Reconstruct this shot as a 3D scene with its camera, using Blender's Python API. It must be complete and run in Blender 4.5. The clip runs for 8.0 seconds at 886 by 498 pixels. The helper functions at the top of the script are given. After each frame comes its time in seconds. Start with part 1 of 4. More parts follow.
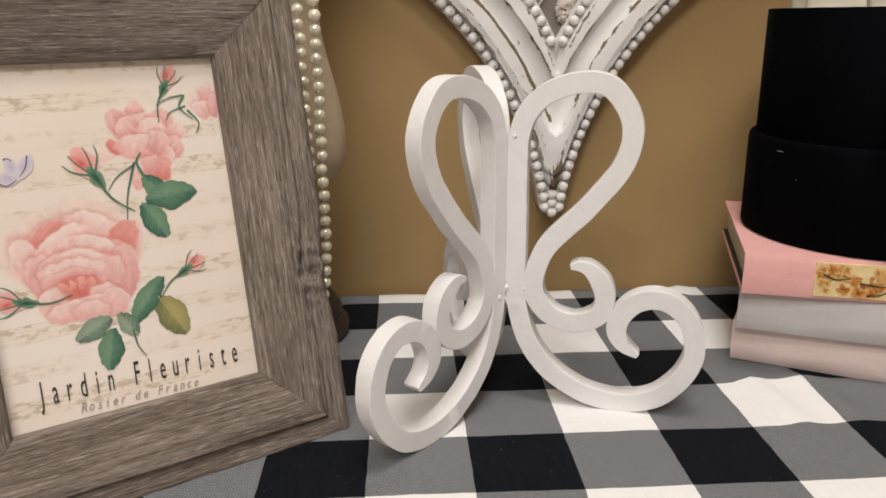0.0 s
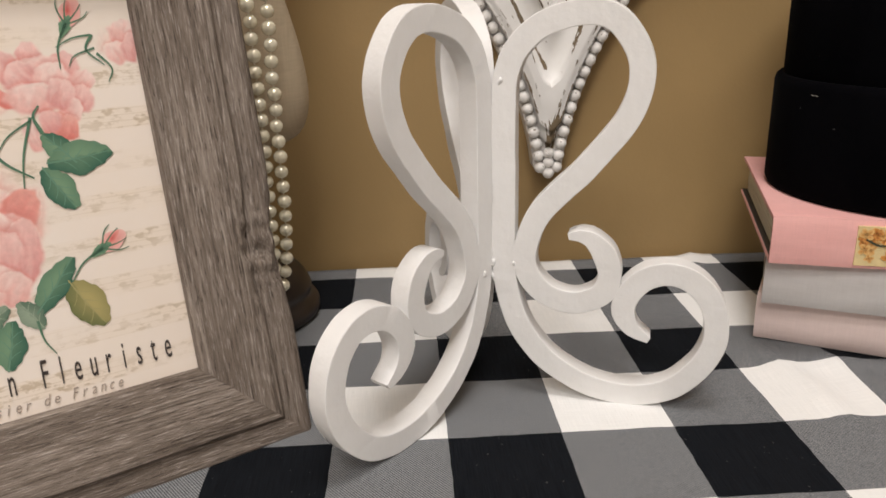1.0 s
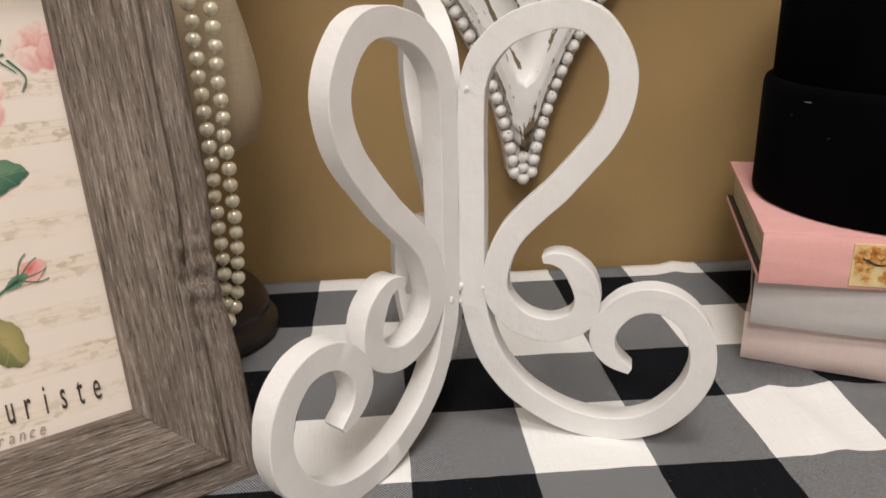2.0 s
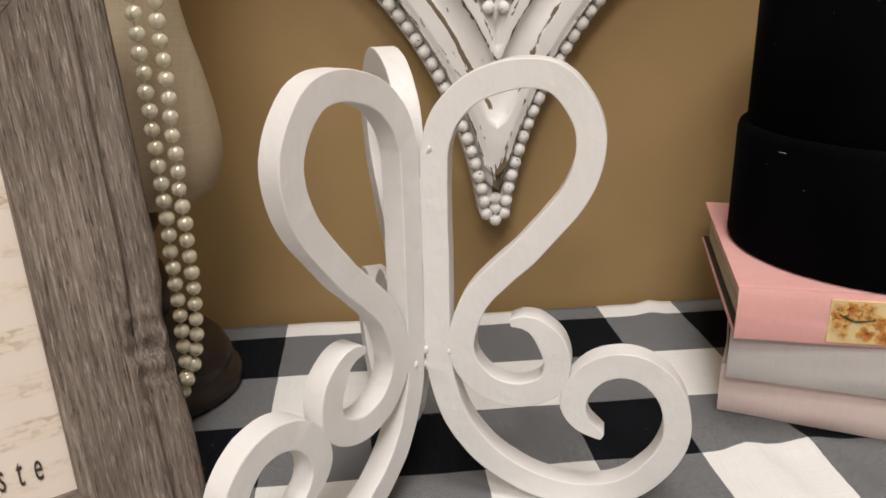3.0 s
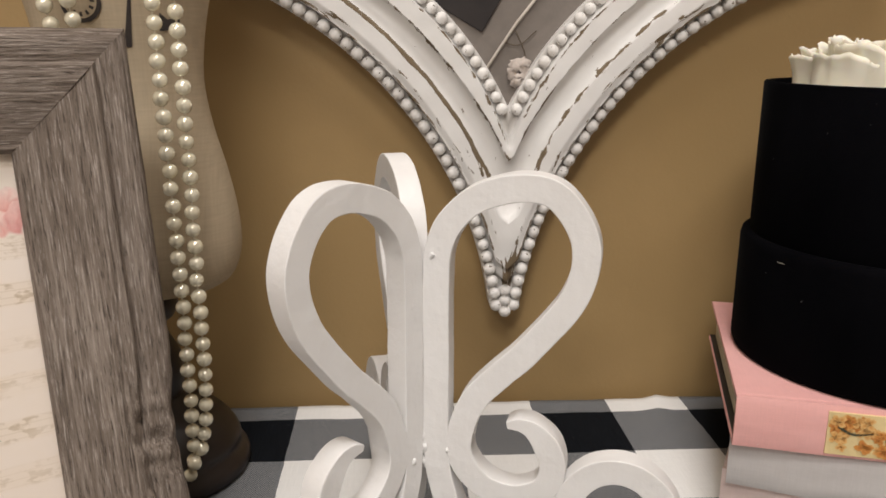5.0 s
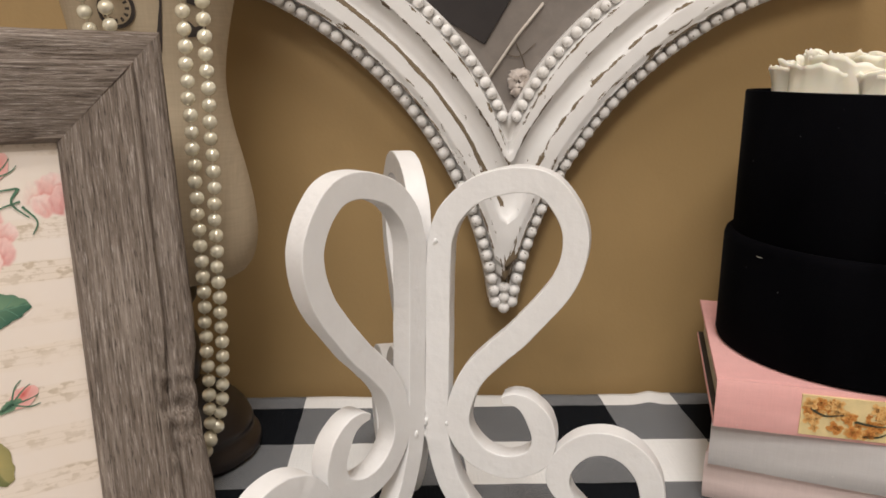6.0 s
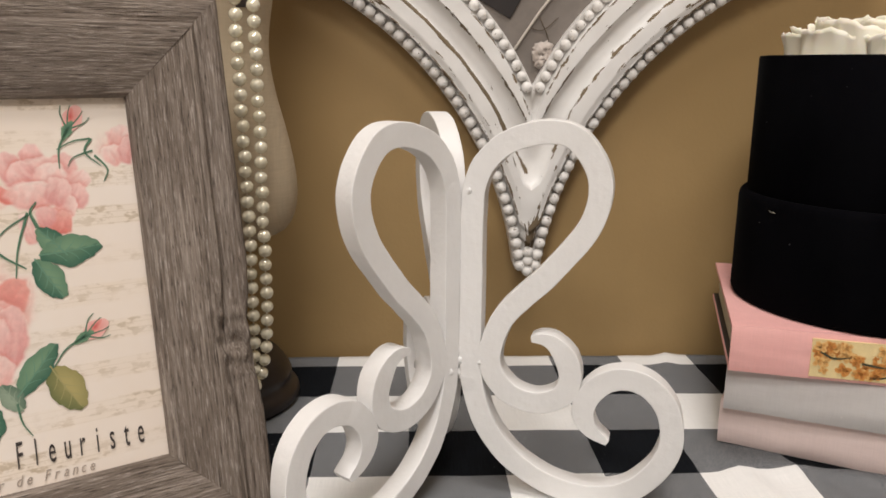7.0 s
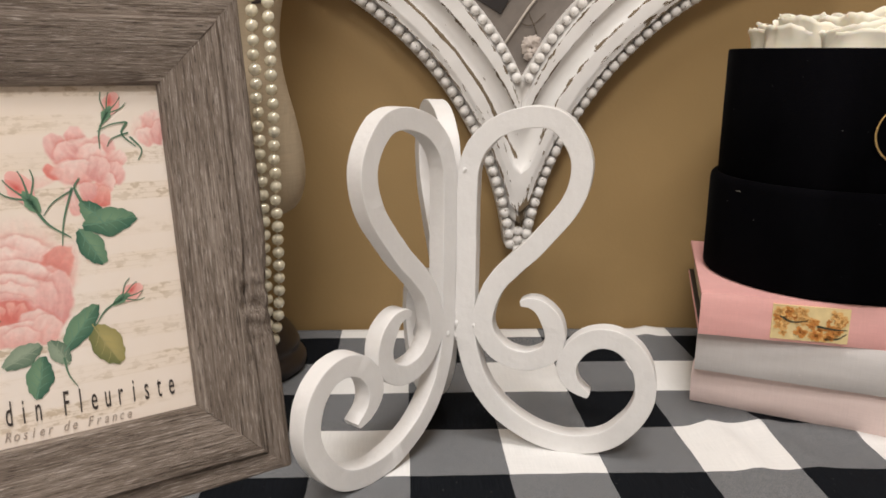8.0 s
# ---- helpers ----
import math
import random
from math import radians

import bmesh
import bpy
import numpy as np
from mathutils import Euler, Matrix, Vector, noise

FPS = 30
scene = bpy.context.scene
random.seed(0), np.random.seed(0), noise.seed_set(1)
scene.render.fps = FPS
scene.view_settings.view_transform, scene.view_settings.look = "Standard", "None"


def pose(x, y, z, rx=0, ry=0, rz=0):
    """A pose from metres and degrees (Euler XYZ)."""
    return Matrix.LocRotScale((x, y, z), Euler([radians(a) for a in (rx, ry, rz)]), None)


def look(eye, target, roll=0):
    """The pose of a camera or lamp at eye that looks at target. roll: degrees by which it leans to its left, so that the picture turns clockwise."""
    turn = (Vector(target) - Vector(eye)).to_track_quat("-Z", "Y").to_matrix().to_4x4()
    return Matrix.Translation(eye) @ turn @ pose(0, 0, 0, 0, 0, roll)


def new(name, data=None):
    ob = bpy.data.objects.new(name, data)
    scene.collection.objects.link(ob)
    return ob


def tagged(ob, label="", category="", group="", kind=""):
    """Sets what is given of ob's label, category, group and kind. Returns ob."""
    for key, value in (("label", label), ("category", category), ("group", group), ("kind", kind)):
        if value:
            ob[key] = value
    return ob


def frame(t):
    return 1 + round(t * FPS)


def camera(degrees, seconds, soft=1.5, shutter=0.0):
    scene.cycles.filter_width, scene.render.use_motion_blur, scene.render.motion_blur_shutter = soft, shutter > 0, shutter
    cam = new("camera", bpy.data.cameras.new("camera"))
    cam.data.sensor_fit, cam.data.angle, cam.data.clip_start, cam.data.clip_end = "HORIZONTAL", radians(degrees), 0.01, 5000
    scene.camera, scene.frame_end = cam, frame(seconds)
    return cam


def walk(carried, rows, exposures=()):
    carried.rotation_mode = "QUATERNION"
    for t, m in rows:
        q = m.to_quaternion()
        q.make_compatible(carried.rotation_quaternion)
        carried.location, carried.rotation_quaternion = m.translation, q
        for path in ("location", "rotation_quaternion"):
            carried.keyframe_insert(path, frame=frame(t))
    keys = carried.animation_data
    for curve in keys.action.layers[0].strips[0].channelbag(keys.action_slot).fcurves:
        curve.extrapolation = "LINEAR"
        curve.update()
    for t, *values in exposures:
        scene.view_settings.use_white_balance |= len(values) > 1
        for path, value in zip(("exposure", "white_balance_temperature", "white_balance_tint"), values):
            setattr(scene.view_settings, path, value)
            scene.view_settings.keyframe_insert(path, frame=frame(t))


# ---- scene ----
cam = camera(58.8, 8.0, soft=1.7)
PATH = [
    (0, (-0.08, -0.359, 0.206), (0.019, 1.558, -0.357), -0.5),
    (0.5, (-0.074, -0.324, 0.197), (0.011, 1.578, -0.415), -1.0),
    (1, (-0.064, -0.297, 0.189), (0.025, 1.594, -0.459), -1.5),
    (2.5, (-0.051, -0.252, 0.2), (0.114, 1.619, -0.486), -1.1),
    (3, (-0.045, -0.244, 0.209), (0.136, 1.634, -0.455), -1.2),
    (3.5, (-0.041, -0.239, 0.214), (0.133, 1.65, -0.42), -0.8),
    (4, (-0.04, -0.239, 0.218), (0.11, 1.666, -0.373), -0.7),
    (4.5, (-0.036, -0.242, 0.226), (0.095, 1.678, -0.318), -0.3),
    (6, (-0.037, -0.283, 0.219), (0.073, 1.663, -0.23), 0.7),
    (6.5, (-0.041, -0.297, 0.211), (0.052, 1.649, -0.237), 0.6),
    (7, (-0.048, -0.313, 0.203), (0.03, 1.633, -0.25), 0.5),
    (7.5, (-0.051, -0.332, 0.199), (0.032, 1.611, -0.266), 0.5),
    (8, (-0.053, -0.355, 0.202), (0.047, 1.587, -0.266), 0.6),
]
walk(cam, [(t, look(eye, target, roll)) for t, eye, target, roll in PATH])

# ---------------------------------------------------------------- light
LAMPS = ((0.05, -0.28, 12.0), (-0.10, -1.25, 16.0), (-0.68, -1.95, 25.0))
world = bpy.data.worlds.new("room_world")
scene.world = world
world.use_nodes = True
world.node_tree.nodes["Background"].inputs[0].default_value = (1.0, 0.93, 0.84, 1)
world.node_tree.nodes["Background"].inputs[1].default_value = 0.05
scene.view_settings.exposure = 0.0


def ceiling_lamp(x, y, z, power, size, colour):
    data = bpy.data.lights.new("ceiling_lamp", "AREA")
    data.shape, data.size, data.energy, data.color = "DISK", size, power, colour
    ob = new("ceiling_lamp", data)
    ob.matrix_world = pose(x, y, z)
    return ob


for lx, ly, power in LAMPS:
    ceiling_lamp(lx, ly, 1.57, power, 0.56, (1.0, 0.950, 0.912))

# ---------------------------------------------------------------- materials


class Nodes:
    """A small hand for writing node materials."""

    def __init__(self, name):
        self.mat = bpy.data.materials.new(name)
        self.mat.use_nodes = True
        self.tree = self.mat.node_tree
        self.bsdf = self.tree.nodes["Principled BSDF"]

    def put(self, socket, value):
        if hasattr(value, "is_linked"):
            self.tree.links.new(value, socket)
        elif isinstance(value, (tuple, list)) and len(value) == 3 and socket.type == "RGBA":
            socket.default_value = (*value, 1)
        else:
            socket.default_value = value

    def node(self, kind, **inputs):
        n = self.tree.nodes.new(kind)
        for key, value in inputs.items():
            self.put(n.inputs[key.replace("_", " ")], value)
        return n

    def coords(self, scale=(1, 1, 1), source="Object"):
        c = self.tree.nodes.new("ShaderNodeTexCoord")
        m = self.node("ShaderNodeMapping", Vector=c.outputs[source])
        m.inputs["Scale"].default_value = scale
        return m.outputs[0]

    def attribute(self, name):
        a = self.tree.nodes.new("ShaderNodeAttribute")
        a.attribute_name = name
        return a.outputs["Fac"]

    def vector_attribute(self, name):
        a = self.tree.nodes.new("ShaderNodeAttribute")
        a.attribute_name = name
        return a.outputs["Vector"]

    def noise(self, vector, scale, detail=4, rough=0.55, distortion=0.0):
        n = self.node("ShaderNodeTexNoise", Vector=vector, Scale=scale, Detail=detail, Roughness=rough, Distortion=distortion)
        return n.outputs["Fac"]

    def ramp(self, fac, stops):
        r = self.tree.nodes.new("ShaderNodeValToRGB")
        el = r.color_ramp.elements
        while len(el) < len(stops):
            el.new(0.5)
        for e, (p, c) in zip(el, stops):
            e.position, e.color = p, (c, c, c, 1) if isinstance(c, (int, float)) else (*c, 1)
        self.put(r.inputs[0], fac)
        return r.outputs[0]

    def math(self, op, a, b=0.0, c=0.0):
        m = self.tree.nodes.new("ShaderNodeMath")
        m.operation = op
        for s, v in zip(m.inputs, (a, b, c)):
            self.put(s, v)
        return m.outputs[0]

    def mix(self, fac, a, b, blend="MIX"):
        m = self.tree.nodes.new("ShaderNodeMix")
        m.data_type, m.blend_type = "RGBA", blend
        for s, v in zip((m.inputs[0], m.inputs[6], m.inputs[7]), (fac, a, b)):
            self.put(s, v)
        return m.outputs[2]

    def xyz(self, vector):
        n = self.node("ShaderNodeSeparateXYZ", Vector=vector)
        return n.outputs

    def random(self):
        return self.tree.nodes.new("ShaderNodeObjectInfo").outputs["Random"]

    def bump(self, height, strength, distance):
        b = self.node("ShaderNodeBump", Height=height, Strength=strength, Distance=distance)
        self.put(self.bsdf.inputs["Normal"], b.outputs[0])

    def done(self, colour, rough=0.6, metal=0.0, spec=0.5, sheen=0.0):
        for key, v in (("Base Color", colour), ("Roughness", rough), ("Metallic", metal), ("Specular IOR Level", spec)):
            self.put(self.bsdf.inputs[key], v)
        if sheen:
            self.bsdf.inputs["Sheen Weight"].default_value = sheen
            self.bsdf.inputs["Sheen Roughness"].default_value = 0.25
        return self.mat


def wall_paint(name, base, dark):
    n = Nodes(name)
    v = n.coords()
    big = n.noise(v, 3.0, 3)
    fine = n.noise(v, 420.0, 3)
    patch = n.noise(v, 14.0, 4)
    c = n.mix(n.ramp(big, [(0.35, 0.0), (0.7, 1.0)]), dark, base)
    c = n.mix(n.math("MULTIPLY", n.ramp(patch, [(0.5, 0.0), (0.75, 1.0)]), 0.28), c, tuple(min(1, b * 1.25) for b in base))
    n.bump(fine, 0.18, 0.0006)
    return n.done(c, n.math("MULTIPLY_ADD", patch, 0.2, 0.42), spec=0.35)


def plain(name, base, rough, grain=300.0, amount=0.12, metal=0.0, bump=0.1, depth=0.0003, spec=0.5):
    n = Nodes(name)
    v = n.coords()
    g = n.noise(v, grain, 4)
    s = n.noise(v, grain / 18, 3)
    c = n.mix(n.math("MULTIPLY", n.ramp(g, [(0.3, 0.0), (0.7, 1.0)]), amount), base, tuple(b * 0.55 for b in base))
    c = n.mix(n.math("MULTIPLY", n.ramp(s, [(0.4, 0.0), (0.7, 1.0)]), amount), c, tuple(min(1, b * 1.3) for b in base))
    n.bump(g, bump, depth)
    return n.done(c, n.math("MULTIPLY_ADD", s, 0.2, rough - 0.1), metal, spec)


def white_iron():
    n = Nodes("white_painted_iron")
    v = n.coords()
    g = n.noise(v, 260.0, 4)
    s = n.noise(v, 38.0, 3)
    drip = n.noise(n.coords((1, 1, 0.25)), 140.0, 2)
    c = n.mix(n.ramp(s, [(0.35, 0.0), (0.75, 1.0)]), (0.805, 0.80, 0.795), (0.75, 0.74, 0.73))
    c = n.mix(n.ramp(g, [(0.70, 0.0), (0.80, 0.35)]), c, (0.55, 0.50, 0.44))
    h = n.math("ADD", n.math("MULTIPLY", g, 0.5), drip)
    lump = n.noise(v, 170.0, 3)
    h = n.math("MULTIPLY_ADD", lump, 0.8, h)
    n.bump(h, 0.45, 0.0009)
    return n.done(c, n.math("MULTIPLY_ADD", s, 0.25, 0.34), spec=0.4)


def check_cloth(cell):
    n = Nodes("buffalo_check_cotton")
    v = n.coords()
    wob = n.noise(v, 60.0, 2)
    x, y, z = n.xyz(n.vector_attribute("weave"))
    jig = n.math("MULTIPLY_ADD", wob, 0.0014, -0.0007)
    thread = n.noise(n.node("ShaderNodeCombineXYZ", X=n.math("MULTIPLY", x, 60.0), Y=n.math("MULTIPLY", y, 2500.0), Z=0.0).outputs[0], 1.0, 2)
    weft = n.noise(n.node("ShaderNodeCombineXYZ", X=n.math("MULTIPLY", x, 2500.0), Y=n.math("MULTIPLY", y, 60.0), Z=0.0).outputs[0], 1.0, 2)

    def band(a):
        f = n.math("FRACT", n.math("ADD", n.math("DIVIDE", n.math("ADD", a, jig), 2 * cell), 100.0))
        return n.math("LESS_THAN", f, 0.5)

    warp, fill = band(x), band(y)
    # twill: which of the two threads lies on top
    d = n.math("FRACT", n.math("ADD", n.math("DIVIDE", n.math("MULTIPLY_ADD", y, 0.8, x), 0.0013), 300.0))
    top = n.ramp(n.math("MULTIPLY_ADD", n.noise(v, 750.0, 3), 0.50, n.math("MULTIPLY", n.math("ABSOLUTE", n.math("SUBTRACT", d, 0.5)), 1.2)),
                 [(0.30, 0.08), (0.85, 0.41)])
    white = n.mix(n.ramp(n.math("MULTIPLY", n.math("ADD", thread, weft), 0.5), [(0.3, 0.0), (0.7, 1.0)]), (0.73, 0.73, 0.72), (0.855, 0.85, 0.835))
    black = n.mix(n.ramp(weft, [(0.3, 0.0), (0.75, 1.0)]), (0.0042, 0.005, 0.0065), (0.010, 0.012, 0.0155))
    both = n.math("MULTIPLY", warp, fill)
    one = n.math("SUBTRACT", n.math("MAXIMUM", warp, fill), both)
    share = n.math("ADD", both, n.math("MULTIPLY", one, top))
    c = n.mix(share, black, n.mix(one, white, (0.71, 0.73, 0.755)))
    fleck = n.ramp(n.noise(v, 420.0, 1), [(0.745, 0.0), (0.77, 0.5)])
    c = n.mix(n.math("MULTIPLY", fleck, 0.3), c, (0.35, 0.33, 0.31))
    n.bump(n.math("ADD", n.math("MULTIPLY", d, 0.5), n.math("ADD", thread, weft)), 0.25, 0.0004)
    return n.done(c, 0.95, spec=0.08)


def weathered_wood():
    n = Nodes("weathered_grey_wood")
    shift = n.node("ShaderNodeCombineXYZ", X=n.math("MULTIPLY", n.random(), 7.0), Y=0.0, Z=0.0).outputs[0]
    c0 = n.tree.nodes.new("ShaderNodeTexCoord").outputs["Object"]
    add = n.tree.nodes.new("ShaderNodeVectorMath")
    n.put(add.inputs[0], c0)
    n.put(add.inputs[1], shift)

    def stretched(sx, sy):
        m = n.node("ShaderNodeMapping", Vector=add.outputs[0])
        m.inputs["Scale"].default_value = (sx, sy, sy)
        return m.outputs[0]

    grain = n.noise(stretched(22, 620), 1.0, 6, 0.62, 0.5)
    fine = n.noise(stretched(110, 1500), 1.0, 5, 0.65)
    broad = n.noise(stretched(8, 60), 1.0, 3, 0.5, 0.6)
    c = n.ramp(grain, [(0.28, (0.088, 0.068, 0.053)), (0.45, (0.205, 0.166, 0.137)), (0.60, (0.305, 0.255, 0.216)), (0.78, (0.46, 0.40, 0.352))])
    c = n.mix(n.ramp(broad, [(0.35, 0.55), (0.65, 0.0)]), c, (0.130, 0.100, 0.079))
    c = n.mix(n.ramp(fine, [(0.55, 0.0), (0.68, 0.75)]), c, (0.52, 0.46, 0.415))
    c = n.mix(n.ramp(fine, [(0.33, 0.9), (0.44, 0.0)]), c, (0.040, 0.030, 0.023))
    n.bump(n.math("ADD", grain, n.math("MULTIPLY", fine, 0.9)), 0.8, 0.0014)
    return n.done(c, 0.72, spec=0.25)


def distressed_white():
    n = Nodes("distressed_white_paint")
    along = n.vector_attribute("run")
    m = n.node("ShaderNodeMapping", Vector=along)
    m.inputs["Scale"].default_value = (60, 320, 1)
    chips = n.noise(m.outputs[0], 1.0, 5, 0.62, 0.4)
    m2 = n.node("ShaderNodeMapping", Vector=along)
    m2.inputs["Scale"].default_value = (26, 60, 1)
    zone = n.noise(m2.outputs[0], 1.0, 3)
    wear = n.attribute("wear")
    worn = n.math("ADD", n.math("MULTIPLY_ADD", zone, 0.42, chips), n.math("MULTIPLY", wear, 0.33))
    mask = n.ramp(worn, [(0.915, 0.0), (0.93, 1.0)])
    v = n.coords()
    wood = n.mix(n.noise(v, 160.0, 4), (0.10, 0.068, 0.035), (0.24, 0.185, 0.12))
    # patchy grime at random over the paint
    darkening = n.ramp(n.noise(v, 45.0, 4), [(0.4, 0.0), (0.7, 0.5)])
    paint = n.mix(darkening, (0.82, 0.81, 0.795), (0.72, 0.70, 0.68))
    # darker brown along the bead ledges
    paint = n.mix(n.math("MULTIPLY", n.attribute("darkening"), 0.72), paint, (0.17, 0.14, 0.105))
    n.bump(n.math("MULTIPLY_ADD", mask, -0.8, n.math("MULTIPLY", n.noise(v, 500.0, 3), 0.4)), 0.35, 0.0007)
    return n.done(n.mix(mask, paint, wood), n.math("MULTIPLY_ADD", mask, 0.25, 0.5), spec=0.35)


def bead_paint():
    n = Nodes("distressed_bead_paint")
    v = n.coords()
    r = n.random()
    off = n.node("ShaderNodeVectorMath")
    n.put(off.inputs[0], v)
    n.put(off.inputs[1], n.node("ShaderNodeCombineXYZ", X=r, Y=n.math("MULTIPLY", r, 3.1), Z=0.0).outputs[0])
    k = n.noise(off.outputs[0], 420.0, 3)
    mask = n.ramp(k, [(0.66, 0.0), (0.69, 1.0)])
    paint = n.mix(r, (0.86, 0.845, 0.82), (0.76, 0.74, 0.71))
    n.bump(k, 0.2, 0.0005)
    return n.done(n.mix(mask, paint, (0.16, 0.13, 0.09)), 0.5, spec=0.35)


def velvet():
    n = Nodes("black_velvet")
    v = n.coords((1, 1, 0.35))
    s = n.noise(v, 30.0, 4)
    lint = n.ramp(n.noise(n.coords(), 420.0, 1), [(0.80, 0.0), (0.83, 1.0)])
    c = n.mix(n.ramp(s, [(0.35, 0.0), (0.7, 1.0)]), (0.0014, 0.0014, 0.0019), (0.0032, 0.0032, 0.0042))
    c = n.mix(n.math("MULTIPLY", lint, 0.25), c, (0.3, 0.3, 0.3))
    n.bump(n.noise(n.coords(), 900.0, 2), 0.3, 0.0005)
    return n.done(c, 1.0, spec=0.02, sheen=0.012)


def pearl():
    n = Nodes("cream_pearl")
    c = n.mix(n.random(), (0.76, 0.70, 0.53), (0.84, 0.79, 0.63))
    k = n.noise(n.coords(), 300.0, 2)
    n.bump(k, 0.05, 0.0003)
    m = n.done(c, 0.16, 0.0, 0.6)
    n.bsdf.inputs["Coat Weight"].default_value = 0.8
    n.bsdf.inputs["Coat Roughness"].default_value = 0.08
    n.bsdf.inputs["Metallic"].default_value = 0.22
    return m


def linen(name, base):
    n = Nodes(name)
    v = n.coords()
    a = n.noise(n.coords((900, 60, 60)), 1.0, 2)
    b = n.noise(n.coords((60, 60, 900)), 1.0, 2)
    w = n.math("MULTIPLY", n.math("ADD", a, b), 0.5)
    st = n.noise(v, 22.0, 3)
    c = n.mix(n.ramp(w, [(0.3, 0.0), (0.7, 1.0)]), tuple(x * 0.82 for x in base), base)
    c = n.mix(n.math("MULTIPLY", n.ramp(st, [(0.45, 0.0), (0.75, 1.0)]), 0.25), c, tuple(x * 0.75 for x in base))
    n.bump(w, 0.25, 0.0004)
    return n.done(c, 0.9, spec=0.15)


def book_cloth(name, base, edge):
    n = Nodes(name)
    v = n.coords()
    a = n.noise(n.coords((1500, 120, 120)), 1.0, 2)
    b = n.noise(n.coords((120, 120, 1500)), 1.0, 2)
    w = n.math("MULTIPLY", n.math("ADD", a, b), 0.5)
    st = n.noise(v, 26.0, 4)
    c = n.mix(n.ramp(w, [(0.3, 0.0), (0.7, 1.0)]), tuple(x * 0.90 for x in base), base)
    c = n.mix(n.math("MULTIPLY", n.ramp(st, [(0.45, 0.0), (0.75, 1.0)]), 0.35), c, edge)
    scuff = n.ramp(n.noise(v, 150.0, 5, 0.7), [(0.69, 0.0), (0.72, 1.0)])
    c = n.mix(n.math("MULTIPLY", scuff, 0.4), c, (0.82, 0.78, 0.74))
    n.bump(w, 0.2, 0.0003)
    return n.done(c, 0.62, spec=0.3)


def page_block():
    n = Nodes("page_edges")
    s = n.noise(n.coords((8, 8, 2200)), 1.0, 3, 0.7)
    c = n.ramp(s, [(0.3, (0.42, 0.36, 0.27)), (0.55, (0.70, 0.65, 0.54)), (0.8, (0.80, 0.76, 0.66))])
    n.bump(s, 0.4, 0.0005)
    return n.done(c, 0.85, spec=0.2)


def print_paper():
    n = Nodes("aged_score_print")
    x, y, z = n.xyz(n.coords())
    v = n.coords()
    blot = n.noise(v, 26.0, 4)
    cloud = n.noise(v, 13.0, 3)
    score = n.noise(n.coords((170, 330, 1)), 1.0, 3, 0.6)
    staff = n.math("FRACT", n.math("MULTIPLY", y, 420.0))
    row = n.math("FRACT", n.math("MULTIPLY", y, 62.0))
    inrow = n.ramp(row, [(0.30, 0.0), (0.36, 1.0), (0.80, 1.0), (0.86, 0.0)])
    line = n.math("MULTIPLY", n.ramp(staff, [(0.10, 1.0), (0.24, 0.0)]), inrow)
    note = n.math("MULTIPLY", n.ramp(score, [(0.50, 0.0), (0.60, 1.0)]), inrow)
    c = n.mix(n.ramp(cloud, [(0.35, 0.0), (0.7, 1.0)]), (0.78, 0.685, 0.60), (0.83, 0.765, 0.71))
    c = n.mix(n.math("MULTIPLY", n.ramp(blot, [(0.45, 0.0), (0.7, 1.0)]), 0.35), c, (0.76, 0.63, 0.49))
    # faded staves and notes come and go along each row
    fade = n.ramp(n.noise(n.coords((16, 60, 1)), 1.0, 3), [(0.36, 0.0), (0.62, 1.0)])
    rows = n.math("MULTIPLY", inrow, n.math("MULTIPLY_ADD", fade, 0.20, 0.05))
    c = n.mix(rows, c, (0.70, 0.575, 0.42))
    c = n.mix(n.math("MULTIPLY", line, n.math("MULTIPLY", fade, 0.40)), c, (0.55, 0.45, 0.33))
    c = n.mix(n.math("MULTIPLY", note, n.math("MULTIPLY", fade, 0.85)), c, (0.50, 0.40, 0.29))
    art = n.tree.nodes.new("ShaderNodeAttribute")
    art.attribute_name = "art"
    brush = n.ramp(n.noise(v, 340.0, 4, 0.7), [(0.30, 0.90), (0.70, 1.06)])
    c = n.mix(art.outputs["Alpha"], c, n.mix(1.0, art.outputs["Color"], brush, "MULTIPLY"))
    return n.done(c, 0.38, spec=0.4)


def ink(name, inner, outer, rough=0.38, vein=0.25):
    """Printed ink that runs from one tone to another across a petal or leaf."""
    n = Nodes(name)
    f = n.attribute("tone")
    k = n.noise(n.coords(), 130.0, 4)
    f2 = n.math("ADD", f, n.math("MULTIPLY_ADD", k, vein, -vein / 2))
    c = n.mix(n.ramp(f2, [(0.0, 0.0), (1.0, 1.0)]), inner, outer)
    return n.done(c, rough, spec=0.4)


MAT_WALL = wall_paint("tan_wall_paint", (0.368, 0.248, 0.111), (0.318, 0.212, 0.094))
MAT_ROOM = wall_paint("cream_wall_paint", (0.78, 0.73, 0.65), (0.73, 0.68, 0.60))
MAT_CEIL = wall_paint("white_ceiling_paint", (0.80, 0.78, 0.74), (0.76, 0.74, 0.70))
MAT_FLOOR = plain("brown_floor_boards", (0.20, 0.12, 0.065), 0.45, 60.0, 0.4)
MAT_IRON = white_iron()
MAT_CLOTH = check_cloth(0.05)
MAT_WOOD = weathered_wood()
MAT_STAR = distressed_white()
MAT_BEAD = bead_paint()
MAT_VELVET = velvet()
MAT_PEARL = pearl()
MAT_LINEN = linen("cream_linen", (0.53, 0.435, 0.31))
MAT_DARK = plain("dark_stained_wood", (0.020, 0.013, 0.010), 0.42, 90.0, 0.5, spec=0.4)
MAT_TABLE = plain("oak_table_wood", (0.22, 0.13, 0.07), 0.5, 70.0, 0.4)
